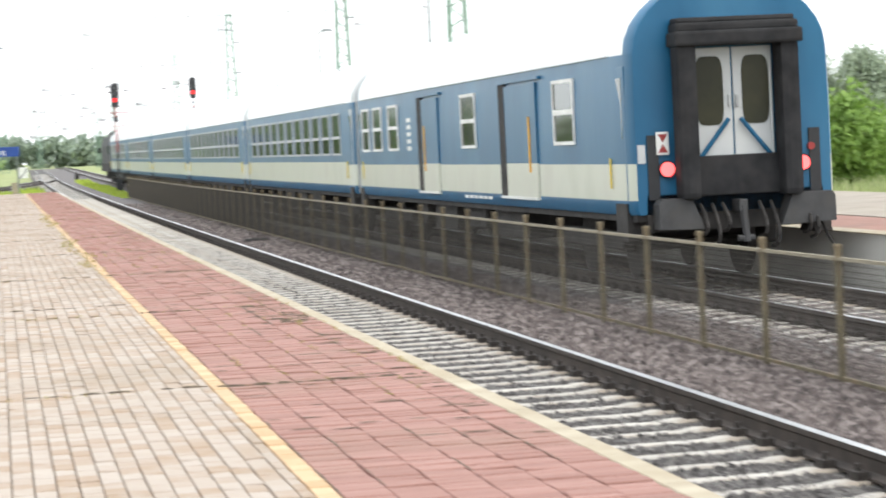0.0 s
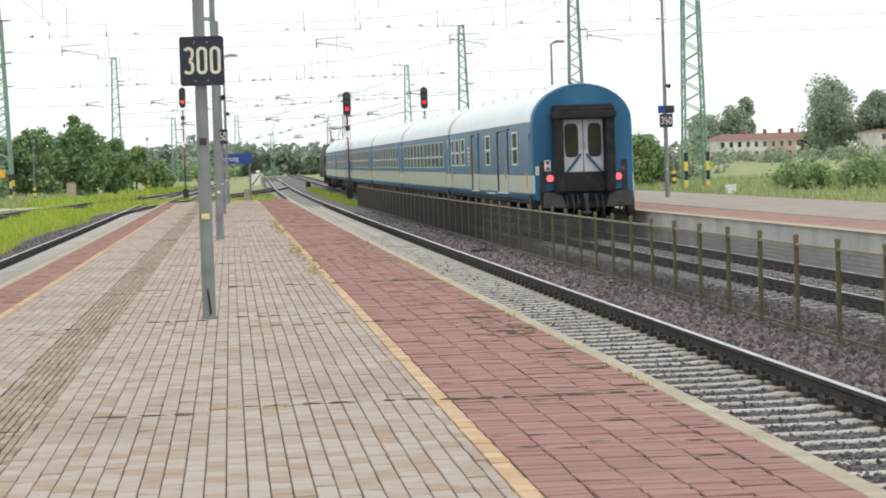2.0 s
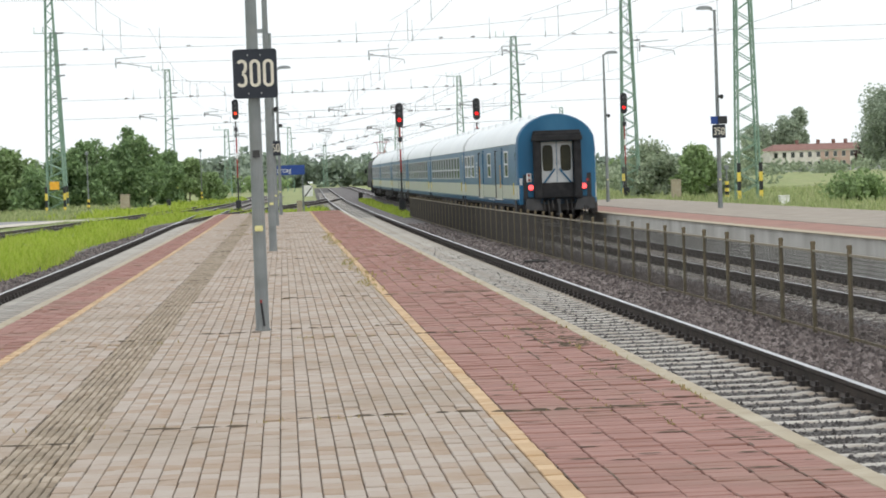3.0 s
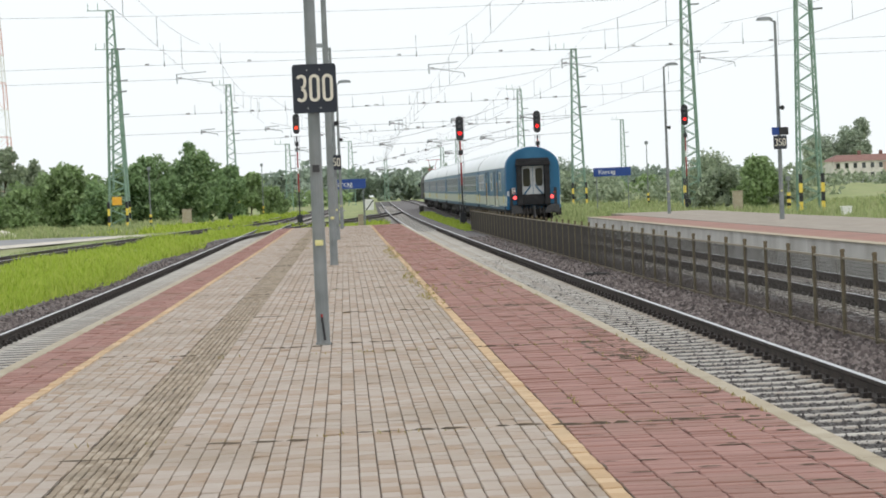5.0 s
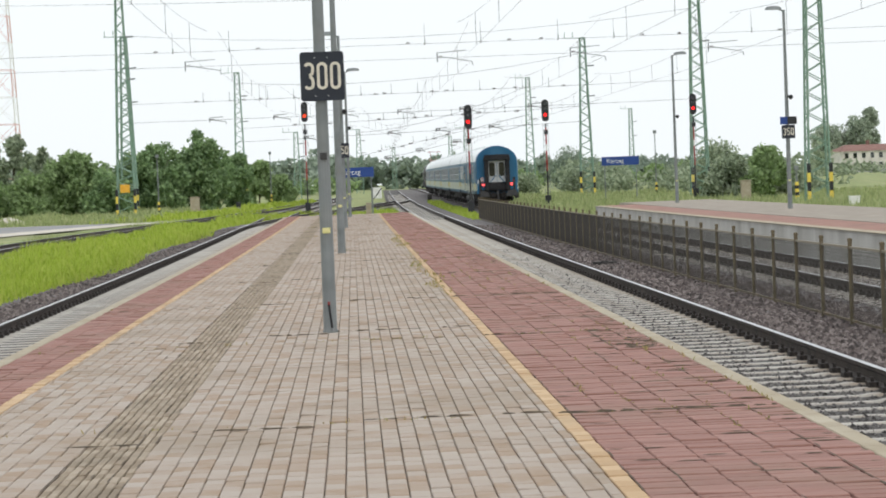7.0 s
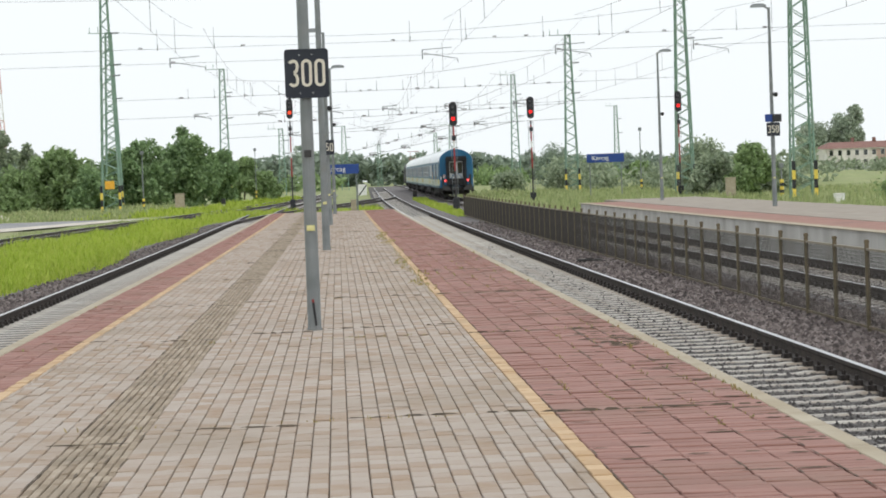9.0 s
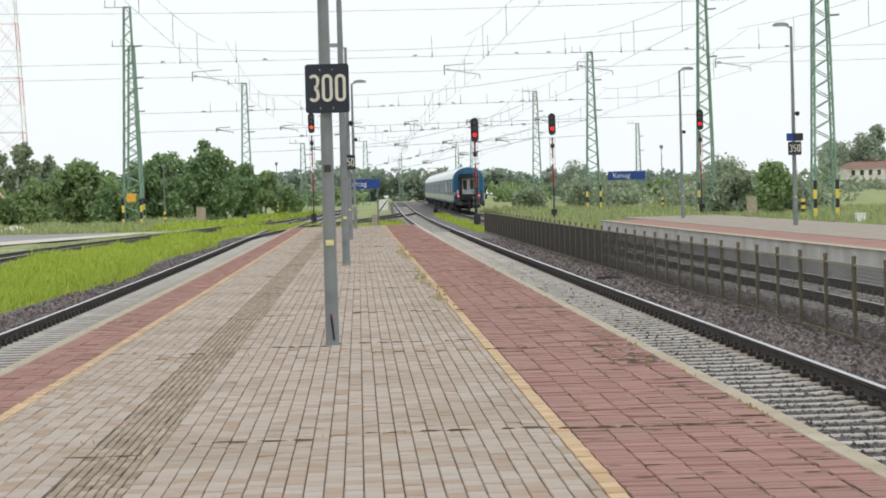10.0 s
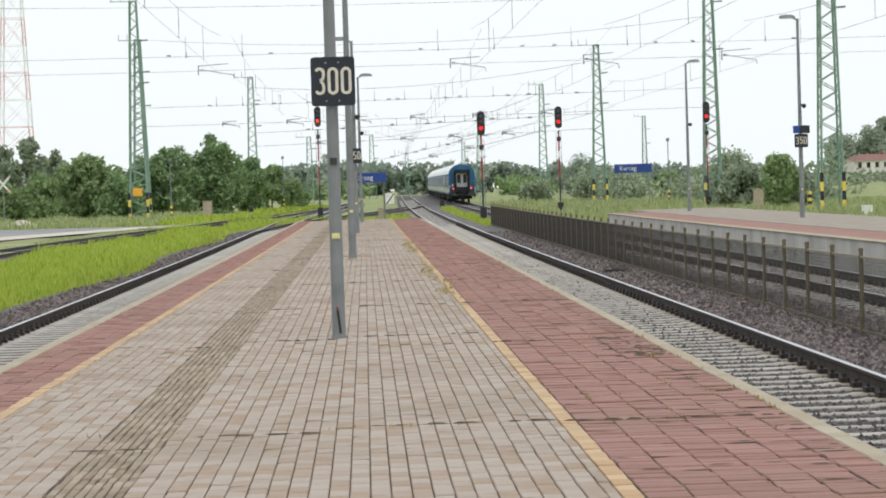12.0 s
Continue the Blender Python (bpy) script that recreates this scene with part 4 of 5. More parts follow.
        leaf = part("end_door", Shape().box(a, b, y0, y1, 1.62, 3.08, b=0.008), M["door"], parent, "grey-white gangway door leaf")
        y0, y1 = yy(0.045, 0.058)
        part("door_pane", Shape().loft([[(sx * 0.31 + 0.185 * sgnpow(math.cos(q)), yq, 2.52 + 0.45 * sgnpow(math.sin(q))) for q in np.linspace(0, 2 * math.pi, 24, endpoint=False)] for yq in (y0, y1)]), M["door_glass"], leaf)
        y0, y1 = yy(0.05, 0.085)
        part("door_handle", Shape().box(sx * 0.05 - 0.02, sx * 0.05 + 0.02, y0, y1, 2.3, 2.46, b=0.008), M["steel"], leaf)
        ym = e + sy * 0.1
        part("door_bar", Shape().bar((sx * 0.08, ym, 2.15), (sx * 0.5, ym, 1.63), 0.04), M["blue"], leaf, "blue diagonal bar")
    y0, y1 = yy(0.02, 0.06)
    part("conduit", Shape().tube((0.51, e + sy * 0.08, 1.2), (0.51, e + sy * 0.08, 2.9), 0.018, n=6), M["door"], parent)
    for sx in (-1, 1):
        y0, y1 = yy(0.0, 0.025)
        # Flat black panel replaces the shade of a deep step recess.
        part("step_recess", Shape().box(sx * 1.1 - 0.075, sx * 1.1 + 0.075, y0, y1, 1.14, 1.98), M["black"], parent, "flat black panel painted as the shaded recess of the corner steps")
        y0, y1 = yy(0.0, 0.3)
        s = Shape()
        o = 1.26 if sx > 0 else 1.12
        s.loft([[(sx * 0.68, q, 1.15), (sx * (o - 0.04), q, 1.15), (sx * o, q, 1.08), (sx * o, q, 0.76), (sx * 0.52, q, 0.74)] for q in (y0, y1)])
        part("buffer_plate", s, M["plate"], parent, "grey sloping plate over the buffer")
        y0 = e
        part("buffer", Shape().tube((sx * 0.875, e, 0.95), (sx * 0.875, e + sy * 0.19, 0.95), 0.1, n=12), M["under"], parent)
        y0, y1 = yy(0.0, 0.06)
        lamp = part("tail_lamp", Shape().tube((sx * 0.92, e, 1.53), (sx * 0.92, e + sy * 0.05, 1.53), 0.115, n=18), M["rubber"], parent)
        part("lamp_lens", Shape().tube((sx * 0.92, e + sy * 0.05, 1.53), (sx * 0.92, e + sy * 0.065, 1.53), 0.095, n=18), M["tail"] if sy < 0 else M["red"], lamp, "glowing red tail-lamp lens")
    part("marker_lamp", Shape().tube((1.05, e, 1.74), (1.05, e + sy * 0.05, 1.74), 0.05, n=10), M["red"], parent)
    for x, z in ((-0.5, 0.66), (-0.34, 0.52), (-0.2, 0.7), (0.3, 0.6), (0.46, 0.46), (0.9, 0.62), (1.0, 0.55)):
        s = Shape()
        pts = [Vector((x, e + sy * (0.05 + 0.3 * math.sin(math.pi * k / 6)), 1.05 - (1.05 - z) * math.sin(math.pi * k / 12))) for k in range(7)]
        for a, b in zip(pts, pts[1:]):
            s.tube(a, b, 0.026, n=7)
        part("brake_hose", s, M["under"], parent)
    s = Shape()
    pts = [Vector((1.12 + 0.16 * math.sin(math.pi * k / 8), e + sy * 0.12, 0.78 - 0.34 * math.sin(math.pi * k / 8) ** 0.6 * (1 if k else 0))) for k in range(9)]
    for a, b in zip(pts, pts[1:]):
        s.tube(a, b, 0.02, n=7)
    part("heating_cable", s, M["under"], parent)
    part("coupling", Shape().box(-0.06, 0.06, min(e, e + sy * 0.32), max(e, e + sy * 0.32), 0.94, 1.1, b=0.02).tube((0, e + sy * 0.28, 1.02), (0.02, e + sy * 0.34, 0.55), 0.05, n=8).tube((-0.1, e + sy * 0.33, 0.6), (0.12, e + sy * 0.33, 0.6), 0.04, n=8), M["plate"], parent, "hanging steel screw coupling")
    part("buffer_beam", Shape().box(-1.2, 1.2, min(e - sy * 0.12, e), max(e - sy * 0.12, e), 0.72, 1.2), M["under"], parent)


def end_doors(parent, mat):
    for sy in (-1, 1):
        for sx in (-1, 1):
            a, b = sorted((sy * (HALF - 0.25), sy * (HALF - 0.85)))
            d = part("side_door", Shape().box(sx * 1.36 - 0.02, sx * 1.36 + 0.02, a, b, 1.05, 2.9, b=0.015), mat, parent)
            part("door_pane", Shape().box(sx * 1.375 - 0.01, sx * 1.375 + 0.014, a + 0.14, b - 0.14, 1.95, 2.75, b=0.006), M["pane_green"], d)
            part("door_step", Shape().box(sx * 1.28 - 0.12, sx * 1.28 + 0.12, a, b, 0.6, 0.64).box(sx * 1.28 - 0.12, sx * 1.28 + 0.115, a + 0.02, b - 0.02, 0.64, 1.1), M["under"], d)
            part("grab_rail", Shape().tube((sx * 1.42, sy * (HALF - 0.95), 1.3), (sx * 1.42, sy * (HALF - 0.95), 1.7), 0.016, n=6), M["yellow"], parent)


def baggage_car():
    c = tagged(empty("baggage_car"), "blue and cream baggage carriage at the train's tail", "railway carriage", "train")
    car_shell(c, M["blue"], M["cream"], M["blue"], M["roof"], M["blue"])
    running_gear(c)
    gangway(c, -1)
    gangway(c, 1)
    end_doors(c, M["blue"])
    r = -CAR / 2
    for sx in (-1, 1):
        for y0, y1 in ((3.1, 4.35), (10.05, 11.3), (17.9, 19.1), (19.95, 21.1), (21.65, 22.6)):
            side_window(c, sx, r + y0, r + y1, 1.9, 2.84, w=0.052)
        for y0, y1 in ((5.45, 8.05), (13.5, 15.55)):
            x = sx * 1.4
            d = part("sliding_door", Shape().box(x - 0.03, x + 0.022, r + y0, r + y1, 1.64, 2.86, b=0.008), M["blue"], c, "blue sliding loading door")
            part("door_foot", Shape().box(x - 0.03, x + 0.022, r + y0, r + y1, 1.12, 1.638, b=0.008), M["cream"], d)
            # Raised dark strip stands in for the shade inside the inset door's gap.
            part("door_gap", Shape().box(x - 0.034, x + 0.034, r + y1 - 0.42, r + y1 + 0.02, 1.12, 2.9), M["under"], d, "dark strip painted as the inset door's shaded gap")
            part("door_track", Shape().box(x - 0.05, x + 0.05, r + y0 - 0.3, r + y1, 2.905, 2.95), M["blue"], d)
            part("yellow_rail", Shape().box(x - 0.05, x + 0.05, r + (y1 - 0.72 if y0 > 9 else y0 + 0.42), r + (y1 - 0.66 if y0 > 9 else y0 + 0.48), 1.5, 2.35), M["orange"], d, "worn orange grab rail")
            part("door_sill", Shape().box(x - 0.05, x + 0.05, r + y0, r + y1, 1.08, 1.118), M["white"], d)
        s = Shape()
        for k in range(5):
            s.box(sx * 1.4 - 0.004, sx * 1.4 + 0.004, r + 16.5, r + 16.95, 1.9 + 0.14 * k, 1.98 + 0.14 * k)
        part("side_marking", s, M["white"], c, "illegible white lettering bars")
        s = Shape()
        for k in range(6):
            s.box(sx * 1.4 - 0.004, sx * 1.4 + 0.004, r + 9.0 + 0.4 * k, r + 9.28 + 0.4 * k, 1.04, 1.09)
        part("side_marking", s, M["white"], c, "illegible white lettering bars")
    e = -HALF
    tp = part("tail_plate", Shape().box(-1.06, -0.89, e - 0.06, e - 0.03, 1.72, 2.02, b=0.02), M["white"], c, "white and red tail marker plate")
    for z0, z1, z2 in ((1.99, 1.99, 1.88), (1.75, 1.75, 1.86)):
        part("red_triangle", Shape().add([(-1.04, e - 0.064, z0), (-0.91, e - 0.064, z1), (-0.975, e - 0.064, z2)], [(0, 1, 2)]), M["red"], tp)
    part("corner_plate", Shape().box(-1.3, -1.2, e - 0.012, e + 0.01, 1.62, 1.86), M["door"], c)
    return c


def coach():
    c = tagged(empty("passenger_coach"), "blue and cream passenger coach with a silver roof", "railway carriage", "train")
    car_shell(c, M["blue"], M["cream"], M["blue"], M["roof"], M["door"])
    running_gear(c)
    gangway(c, -1)
    gangway(c, 1)
    end_doors(c, M["door"])
    n = 11
    span = (2 * HALF - 3.4) / n
    for sx in (-1, 1):
        for k in range(n):
            y0 = -HALF + 1.7 + k * span
            side_window(c, sx, y0 + 0.24, y0 + span - 0.24, 1.84, 2.84, split=0.42, frame=M["door"], w=0.045)
        part("pale_band", Shape().box(sx * 1.4 - 0.004, sx * 1.4 + 0.006, -HALF + 1.0, HALF - 1.0, 1.62, 1.68), M["cream"], c)
    return c


def locomotive():
    c = tagged(empty("locomotive"), "dark electric locomotive with a raised pantograph", "locomotive", "train")
    h = 8.0
    s = Shape()
    prof = [(-1.45, 0.9), (1.45, 0.9), (1.45, 2.8), (1.25, 3.5), (-1.25, 3.5), (-1.45, 2.8)]
    rings = []
    for y, k, dz in ((-h, 0.86, -0.6), (-h + 0.5, 0.97, 0.0), (h - 0.5, 0.97, 0.0), (h, 0.86, -0.6)):
        rings.append([(x * k, y, z + (dz if z > 3.4 else 0)) for x, z in prof])
    s.loft(rings)
    part("body", s, M["plate"], c, "dark grey locomotive body")
    part("lower_band", Shape().box(-1.47, 1.47, -h + 0.6, h - 0.6, 0.9, 1.5, b=0.02), M["under"], c)
    part("roof_gear", Shape().box(-0.9, 0.9, -5, 5, 3.5, 3.85, b=0.05), M["under"], c)
    for sx in (-1, 1):
        part("cab_window", Shape().box(sx * 1.46 - 0.02, sx * 1.46 + 0.02, -h + 1.0, -h + 1.9, 2.2, 2.8), M["pane"], c)
        part("mirror", Shape().box(sx * 1.6 - 0.12, sx * 1.6 + 0.12, h - 1.2, h - 1.1, 2.3, 2.7), M["black"], c)
    for y0, y1, z1 in ((3.0, 6.0, 5.35), (-5.5, -2.5, 4.2)):
        s = Shape()
        for sx in (-0.5, 0.5):
            s.tube((sx, y0, 3.85), (sx * 0.6, y1, 3.85 + (z1 - 3.85) * 0.5), 0.035, n=6)
            s.tube((sx * 0.6, y1, 3.85 + (z1 - 3.85) * 0.5), (sx, y0 + 0.6, z1), 0.03, n=6)
        s.box(-0.85, 0.85, y0 + 0.45, y0 + 0.75, z1, z1 + 0.06)
        part("pantograph", s, M["red"], c)
    for yc in (-4.4, 4.4):
        part("bogie", Shape().box(-1.15, 1.15, yc - 2.0, yc + 2.0, 0.3, 0.92, b=0.06), M["under"], c)
        for dy in (-1.4, 1.4):
            part("wheelset", Shape().tube((-0.8, yc + dy, 0.52), (0.8, yc + dy, 0.52), 0.52, n=20), M["under"], c)
    return c


tail_car = baggage_car()
first_coach = coach()
train = [(tail_car, CAR * 0.5)] + [(first_coach, CAR * 1.5)] + [(copy_thing(first_coach, pose(0, 0, 0)), CAR * (k + 0.5)) for k in (2, 3, 4, 5)]
loco = locomotive()
train.append((loco, CAR * 6 + 8.3))


# ---- overhead line ----
def wire_line(s, a, b, sag, r, n=8):
    a, b = Vector(a), Vector(b)
    pts = [a.lerp(b, k / n) - Vector((0, 0, sag * 4 * (k / n) * (1 - k / n))) for k in range(n + 1)]
    for p, q in zip(pts, pts[1:]):
        s.tube(p, q, r, n=4, cap=False)


SPANS = (-40, 22, 88, 138, 187, 245, 300, 350, 420)
for k, line in enumerate((near_line, train_line, left_line, lambda y: 14.6 + shift(y))):
    t = tagged(empty("overhead_line"), "thin overhead contact and messenger wires with droppers", "overhead line", "overhead lines")
    s, d = Shape(), Shape()
    for a, b in zip(SPANS, SPANS[1:]):
        za, zb = 5.85 + rise(a), 5.85 + rise(b)
        xa, xb = line(a) + 0.2, line(b) - 0.2
        thin = 0.0055 if b <= 140 else 0.009
        wire_line(s, (xa, a, za), (xb, b, zb), 0.0, thin)
        wire_line(s, (xa, a, za + 1.5), (xb, b, zb + 1.5), 0.75, thin)
        for j in range(1, 6):
            u = j / 6
            y = a + (b - a) * u
            zt = za + (zb - za) * u
            d.tube((xa + (xb - xa) * u, y, zt), (xa + (xb - xa) * u, y, zt + 1.5 - 3.0 * u * (1 - u)), 0.007, n=4, cap=False)
    tagged(part("wire_run", s, M["cable"], t), kind="stuff")
    tagged(part("dropper_run", d, M["cable"], t), kind="stuff")


def headspan(y0, x0, z0, y1, x1, z1, mid, low, lines, top_sag=1.2):
    """Cross wires from mast to mast that carry the contact lines, with insulators and registration arms."""
    t = tagged(empty("headspan"), "cross-span wires with brown insulators and steady arms", "headspan", "headspans")
    s, ins, arms = Shape(), Shape(), Shape()
    a, b = Vector((x0, y0, 0)), Vector((x1, y1, 0))
    k = max(0.4, y0 / 190)
    for dz, sag in ((0.0, top_sag), (-mid, 0.05), (-low, 0.05)):
        wire_line(s, a + Vector((0, 0, z0 + dz)), b + Vector((0, 0, z1 + dz)), sag, 0.012 * k, 10)
    for x in lines:
        u = (x - x0) / (x1 - x0)
        p = a.lerp(b, u) + Vector((0, 0, z0 + (z1 - z0) * u))
        for dz, dx in ((-mid, -2.2), (-low, -1.0), (-mid, 1.6)):
            q = p + Vector((dx, 0, dz + (z1 - z0) / (x1 - x0) * dx))
            for j in range(4):
                ins.tube(q + Vector((j * 0.08 * k, 0, 0)), q + Vector((j * 0.08 * k + 0.05 * k, 0, 0)), 0.075 * k, n=8)
        q = p + Vector((0.0, 0, -low))
        arms.tube(q + Vector((-1.05, 0, 0.14)), q + Vector((0.05, 0, 0.2)), 0.03 * k, n=5)
        arms.tube(q + Vector((-1.05, 0, 0.16)), q + Vector((-1.05, 0, -0.2)), 0.05 * k, n=5)
        arms.tube(q + Vector((-0.85, 0, -0.02)), q + Vector((0.25, 0, -0.22)), 0.03 * k, n=5)
        arms.tube(q + Vector((0.25, 0, -0.22)), q + Vector((0.28, 0, -0.38)), 0.03 * k, n=5)
        for dx in (-1.5, 0.6):
            h = p + Vector((dx, 0, -mid - 0.05))
            arms.tube(h, h + Vector((0, 0, 0.75)), 0.016 * k, n=4)
            arms.tube(h + Vector((0, 0, -0.05)), h + Vector((0.02, 0, 0.16)), 0.05 * k, 0.03 * k, n=6)
    tagged(part("cross_wire_run", s, M["cable"], t), kind="stuff")
    tagged(part("insulator_run", ins, M["porcelain"], t), kind="stuff")
    tagged(part("registration_gear", arms, M["galv"], t), kind="stuff")


headspan(88, -21.5, 8.9, 88, 29.2, 8.9, 2.2, 2.75, (-5.0, 4.4, 9.4, 14.6), 0.5)
headspan(191.5, -18.3, 14.3, 183, 27.2, 14.3, 5.6, 7.1, (-10.2, -5.0, 0.4, 4.9, 9.8, 15.2))
headspan(268, -12.6, 13.6, 230.5, 23.1, 13.6, 5.2, 6.7, (-4.0, 5.1, 10.0, 15.2))
headspan(400, 1.4, 10.4, 330, 25.2, 14.5, 4.0, 5.4, (6.6, 11.4, 16.6))
tagged(lattice_mast("green lattice catenary mast beside the siding", -21.5, 88, 11.0, 1.2, 0.5, 1.0, 0.5), "green lattice catenary mast beside the access road")


# ---- trees, bushes and woods ----
def leaf_cloud(centers, radii, count, size, rng, flat=1.15):
    """Small folded leaf sprays spread through uneven clumps."""
    w = radii ** 2
    pick = rng.choice(len(centers), count, p=w / w.sum())
    d = rng.normal(size=(count, 3))
    d /= np.linalg.norm(d, axis=1)[:, None]
    rr = radii[pick] * (0.3 + 1.05 * rng.random(count) ** 0.75)
    c = centers[pick] + d * rr[:, None] * np.array([1, 1, flat])
    a = rng.normal(size=(count, 3))
    a /= np.linalg.norm(a, axis=1)[:, None]
    b = np.cross(a, rng.normal(size=(count, 3)))
    b /= np.linalg.norm(b, axis=1)[:, None] + 1e-9
    s = (size * (0.5 + rng.random(count)))[:, None]
    nrm = np.cross(a, b)
    v = np.stack([c - a * s, c - b * s * 0.55 + nrm * s * 0.2, c + a * s, c + b * s * 0.55 + nrm * s * 0.2], 1).reshape(-1, 3)
    f = np.arange(count * 4).reshape(-1, 4)
    return v, f


def tree(label, x, y, h, w, mat, seed, leaves=2600, leaf=0.3, bare=0.15, name="tree", airy=1.0, category="tree"):
    rng = np.random.default_rng(seed)
    z0 = -0.85 + rise(y)
    t = tagged(empty(name, pose(x, y, z0)), label, category)
    s = Shape()
    trunk_h = h * 0.62
    lean = rng.normal(0, 0.03, 2) * h
    s.tube((0, 0, -0.3), (lean[0] * 0.5, lean[1] * 0.5, trunk_h), max(0.06, h * 0.022), max(0.03, h * 0.009), n=8)
    n = int(14 + w * 3.2)
    leaves = int(leaves * 1.35)
    leaf *= 0.85
    cs, rs = [], []
    for k in range(n):
        u = rng.random()
        zc = h * (bare + (0.93 - bare) * u)
        env = math.sin(math.pi * min(0.97, 0.12 + 0.8 * u)) ** 0.7
        ang = rng.random() * 6.283
        rad = w * 0.5 * env * (0.25 + 0.75 * rng.random())
        cx, cy = lean[0] * u + rad * math.cos(ang), lean[1] * u + rad * math.sin(ang)
        cs.append((cx, cy, zc))
        rs.append(w * (0.07 + 0.1 * rng.random()) * airy)
        if k < 7:
            zb = max(0.2, min(trunk_h * 0.95, zc * 0.6))
            s.tube((lean[0] * 0.5 * zb / trunk_h, lean[1] * 0.5 * zb / trunk_h, zb), (cx * 0.85, cy * 0.85, zc), max(0.03, h * 0.008), 0.02, n=5)
    part("trunk", s, M["bark"], t)
    v, f = leaf_cloud(np.array(cs), np.array(rs), leaves, leaf, rng)
    v[:, 2] = np.maximum(v[:, 2], 0.02)
    part("crown", mesh_from("crown", v, f, [M[mat]]), None, t)
    return t


def woods(name, label, rows, mat, seed, size=0.9, per=260):
    rng = np.random.default_rng(seed)
    V, F2, n = [], [], 0
    for x, y, h, w in rows:
        k = 7
        cs = np.stack([x + rng.normal(0, w * 0.25, k), y + rng.normal(0, 2, k), -0.8 + rise(y) + h * (0.15 + 0.7 * rng.random(k))], -1)
        v, f = leaf_cloud(cs, w * (0.2 + 0.14 * rng.random(k)), per, size, rng, 0.9)
        V.append(v)
        F2.append(f + n)
        n += len(v)
    ob = new(name, mesh_from(name, np.concatenate(V), np.concatenate(F2), [M[mat]]))
    return tagged(ob, label, "woods", kind="stuff")


rw = np.random.default_rng(11)
# The belt's leaf colour carries the haze of distance.
woods("far_woods", "distant belt of woods on the horizon", [(-120 + 2.2 * k + rw.normal(0, 1.2), 640 + rw.normal(0, 10), max(4.6, 8.8 - 0.045 * max(0, -120 + 2.2 * k)) + rw.normal(0, 0.7), 7.0) for k in range(108)], "leaf_haze", 21, 0.9, 240)
woods("far_scrub", "distant scrub and low trees behind the junction", [(-60 + 3.4 * k + rw.normal(0, 1.5), 400 + rw.normal(0, 18), 2.6 + rw.normal(0, 0.5), 3.6) for k in range(35) if not 17 < k < 24], "leaf_mid", 22, 0.42, 260)
woods("scrub", "low greyish scrub along the far meadow", [(24 + 3.4 * k + rw.normal(0, 2), 240 + 3.2 * k + rw.normal(0, 10), 2.8 + rw.normal(0, 0.6), 4.2) for k in range(7)], "leaf_grey", 23, 0.3, 460)
woods("far_scrub", "rough grey-green scrub below the raised road", [(72 + 3.1 * k + rw.normal(0, 1.5), 395 + rw.normal(0, 22), 1.5 + rw.normal(0, 0.35), 4.2) for k in range(30)], "leaf_grey", 24, 0.35, 260)

for k, (x, y, h, w, mat, n) in enumerate((
        (-25.0, 218, 5.3, 5.2, "leaf_mid", 6500), (-20.4, 226, 5.2, 5.0, "leaf_dark", 5200), (-18.4, 226, 6.3, 4.6, "leaf_dark", 5600), (-14.9, 232, 8.7, 5.0, "leaf_dark", 4600),
        (-19.0, 232, 6.6, 5.5, "leaf_dark", 5200), (-12.2, 250, 5.6, 4.4, "leaf_dark", 5000), (-10.2, 258, 4.6, 3.6, "leaf_mid", 3600),
        (-27.6, 226, 4.6, 5.0, "leaf_mid", 4200), (-36.0, 250, 8.6, 4.0, "leaf_grey", 4800), (-33.0, 256, 7.4, 3.6, "leaf_grey", 4000), (-38.6, 252, 7.8, 4.4, "leaf_grey", 4000), (-14.6, 236, 5.6, 5.5, "leaf_dark", 4600), (-29.0, 214, 3.6, 4.6, "leaf_mid", 3400), (-33, 216, 3.4, 5.0, "leaf_mid", 3400), (-37, 214, 3.2, 4.6, "leaf_mid", 3000),
        (-22.0, 214, 3.6, 4.2, "leaf_dark", 3400), (-8.2, 264, 3.0, 3.4, "leaf_mid", 2600))):
    tree("leafy broad tree at the edge of the grass", x, y, h, w, mat, 100 + k, n, 0.26, 0.04, airy=1.2)
# The farthest shrub takes the haze-tinted leaf colour.
for k, (x, y, h, w, mat, n) in enumerate((
        (28.9, 164, 3.3, 3.4, "leaf_mid", 4200), (26.6, 166, 2.9, 3.6, "leaf_grey", 3600), (32.0, 172, 2.2, 3.6, "leaf_grey", 2600), (36.0, 190, 2.0, 5.0, "leaf_grey", 2600),
        (32.0, 205, 4.0, 6.0, "leaf_grey", 3000), (23.5, 246, 2.4, 4.0, "leaf_grey", 2200), (27.5, 252, 2.8, 5.0, "leaf_grey", 2400), (19.0, 262, 1.8, 4.0, "leaf_grey", 2000), (30.5, 330, 5.2, 5.0, "leaf_haze", 2400))):
    tree("bushy shrub behind the far platform", x, y, h, w, mat, 200 + k, n, 0.2, 0.03, "bush", 1.2, "bush")
# All these tall trees get leaves paled in colour for haze.
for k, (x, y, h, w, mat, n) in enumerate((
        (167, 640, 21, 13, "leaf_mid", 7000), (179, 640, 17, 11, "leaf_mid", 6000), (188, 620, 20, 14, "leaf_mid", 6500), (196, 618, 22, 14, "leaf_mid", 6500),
        (205, 610, 20, 15, "leaf_mid", 6000), (160, 742, 17, 9, "leaf_grey", 3600), (166, 745, 20, 7, "leaf_grey", 3000), (152, 742, 14, 12, "leaf_haze", 3600),
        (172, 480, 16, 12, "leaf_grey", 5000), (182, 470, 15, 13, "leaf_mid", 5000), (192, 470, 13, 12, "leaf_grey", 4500))):
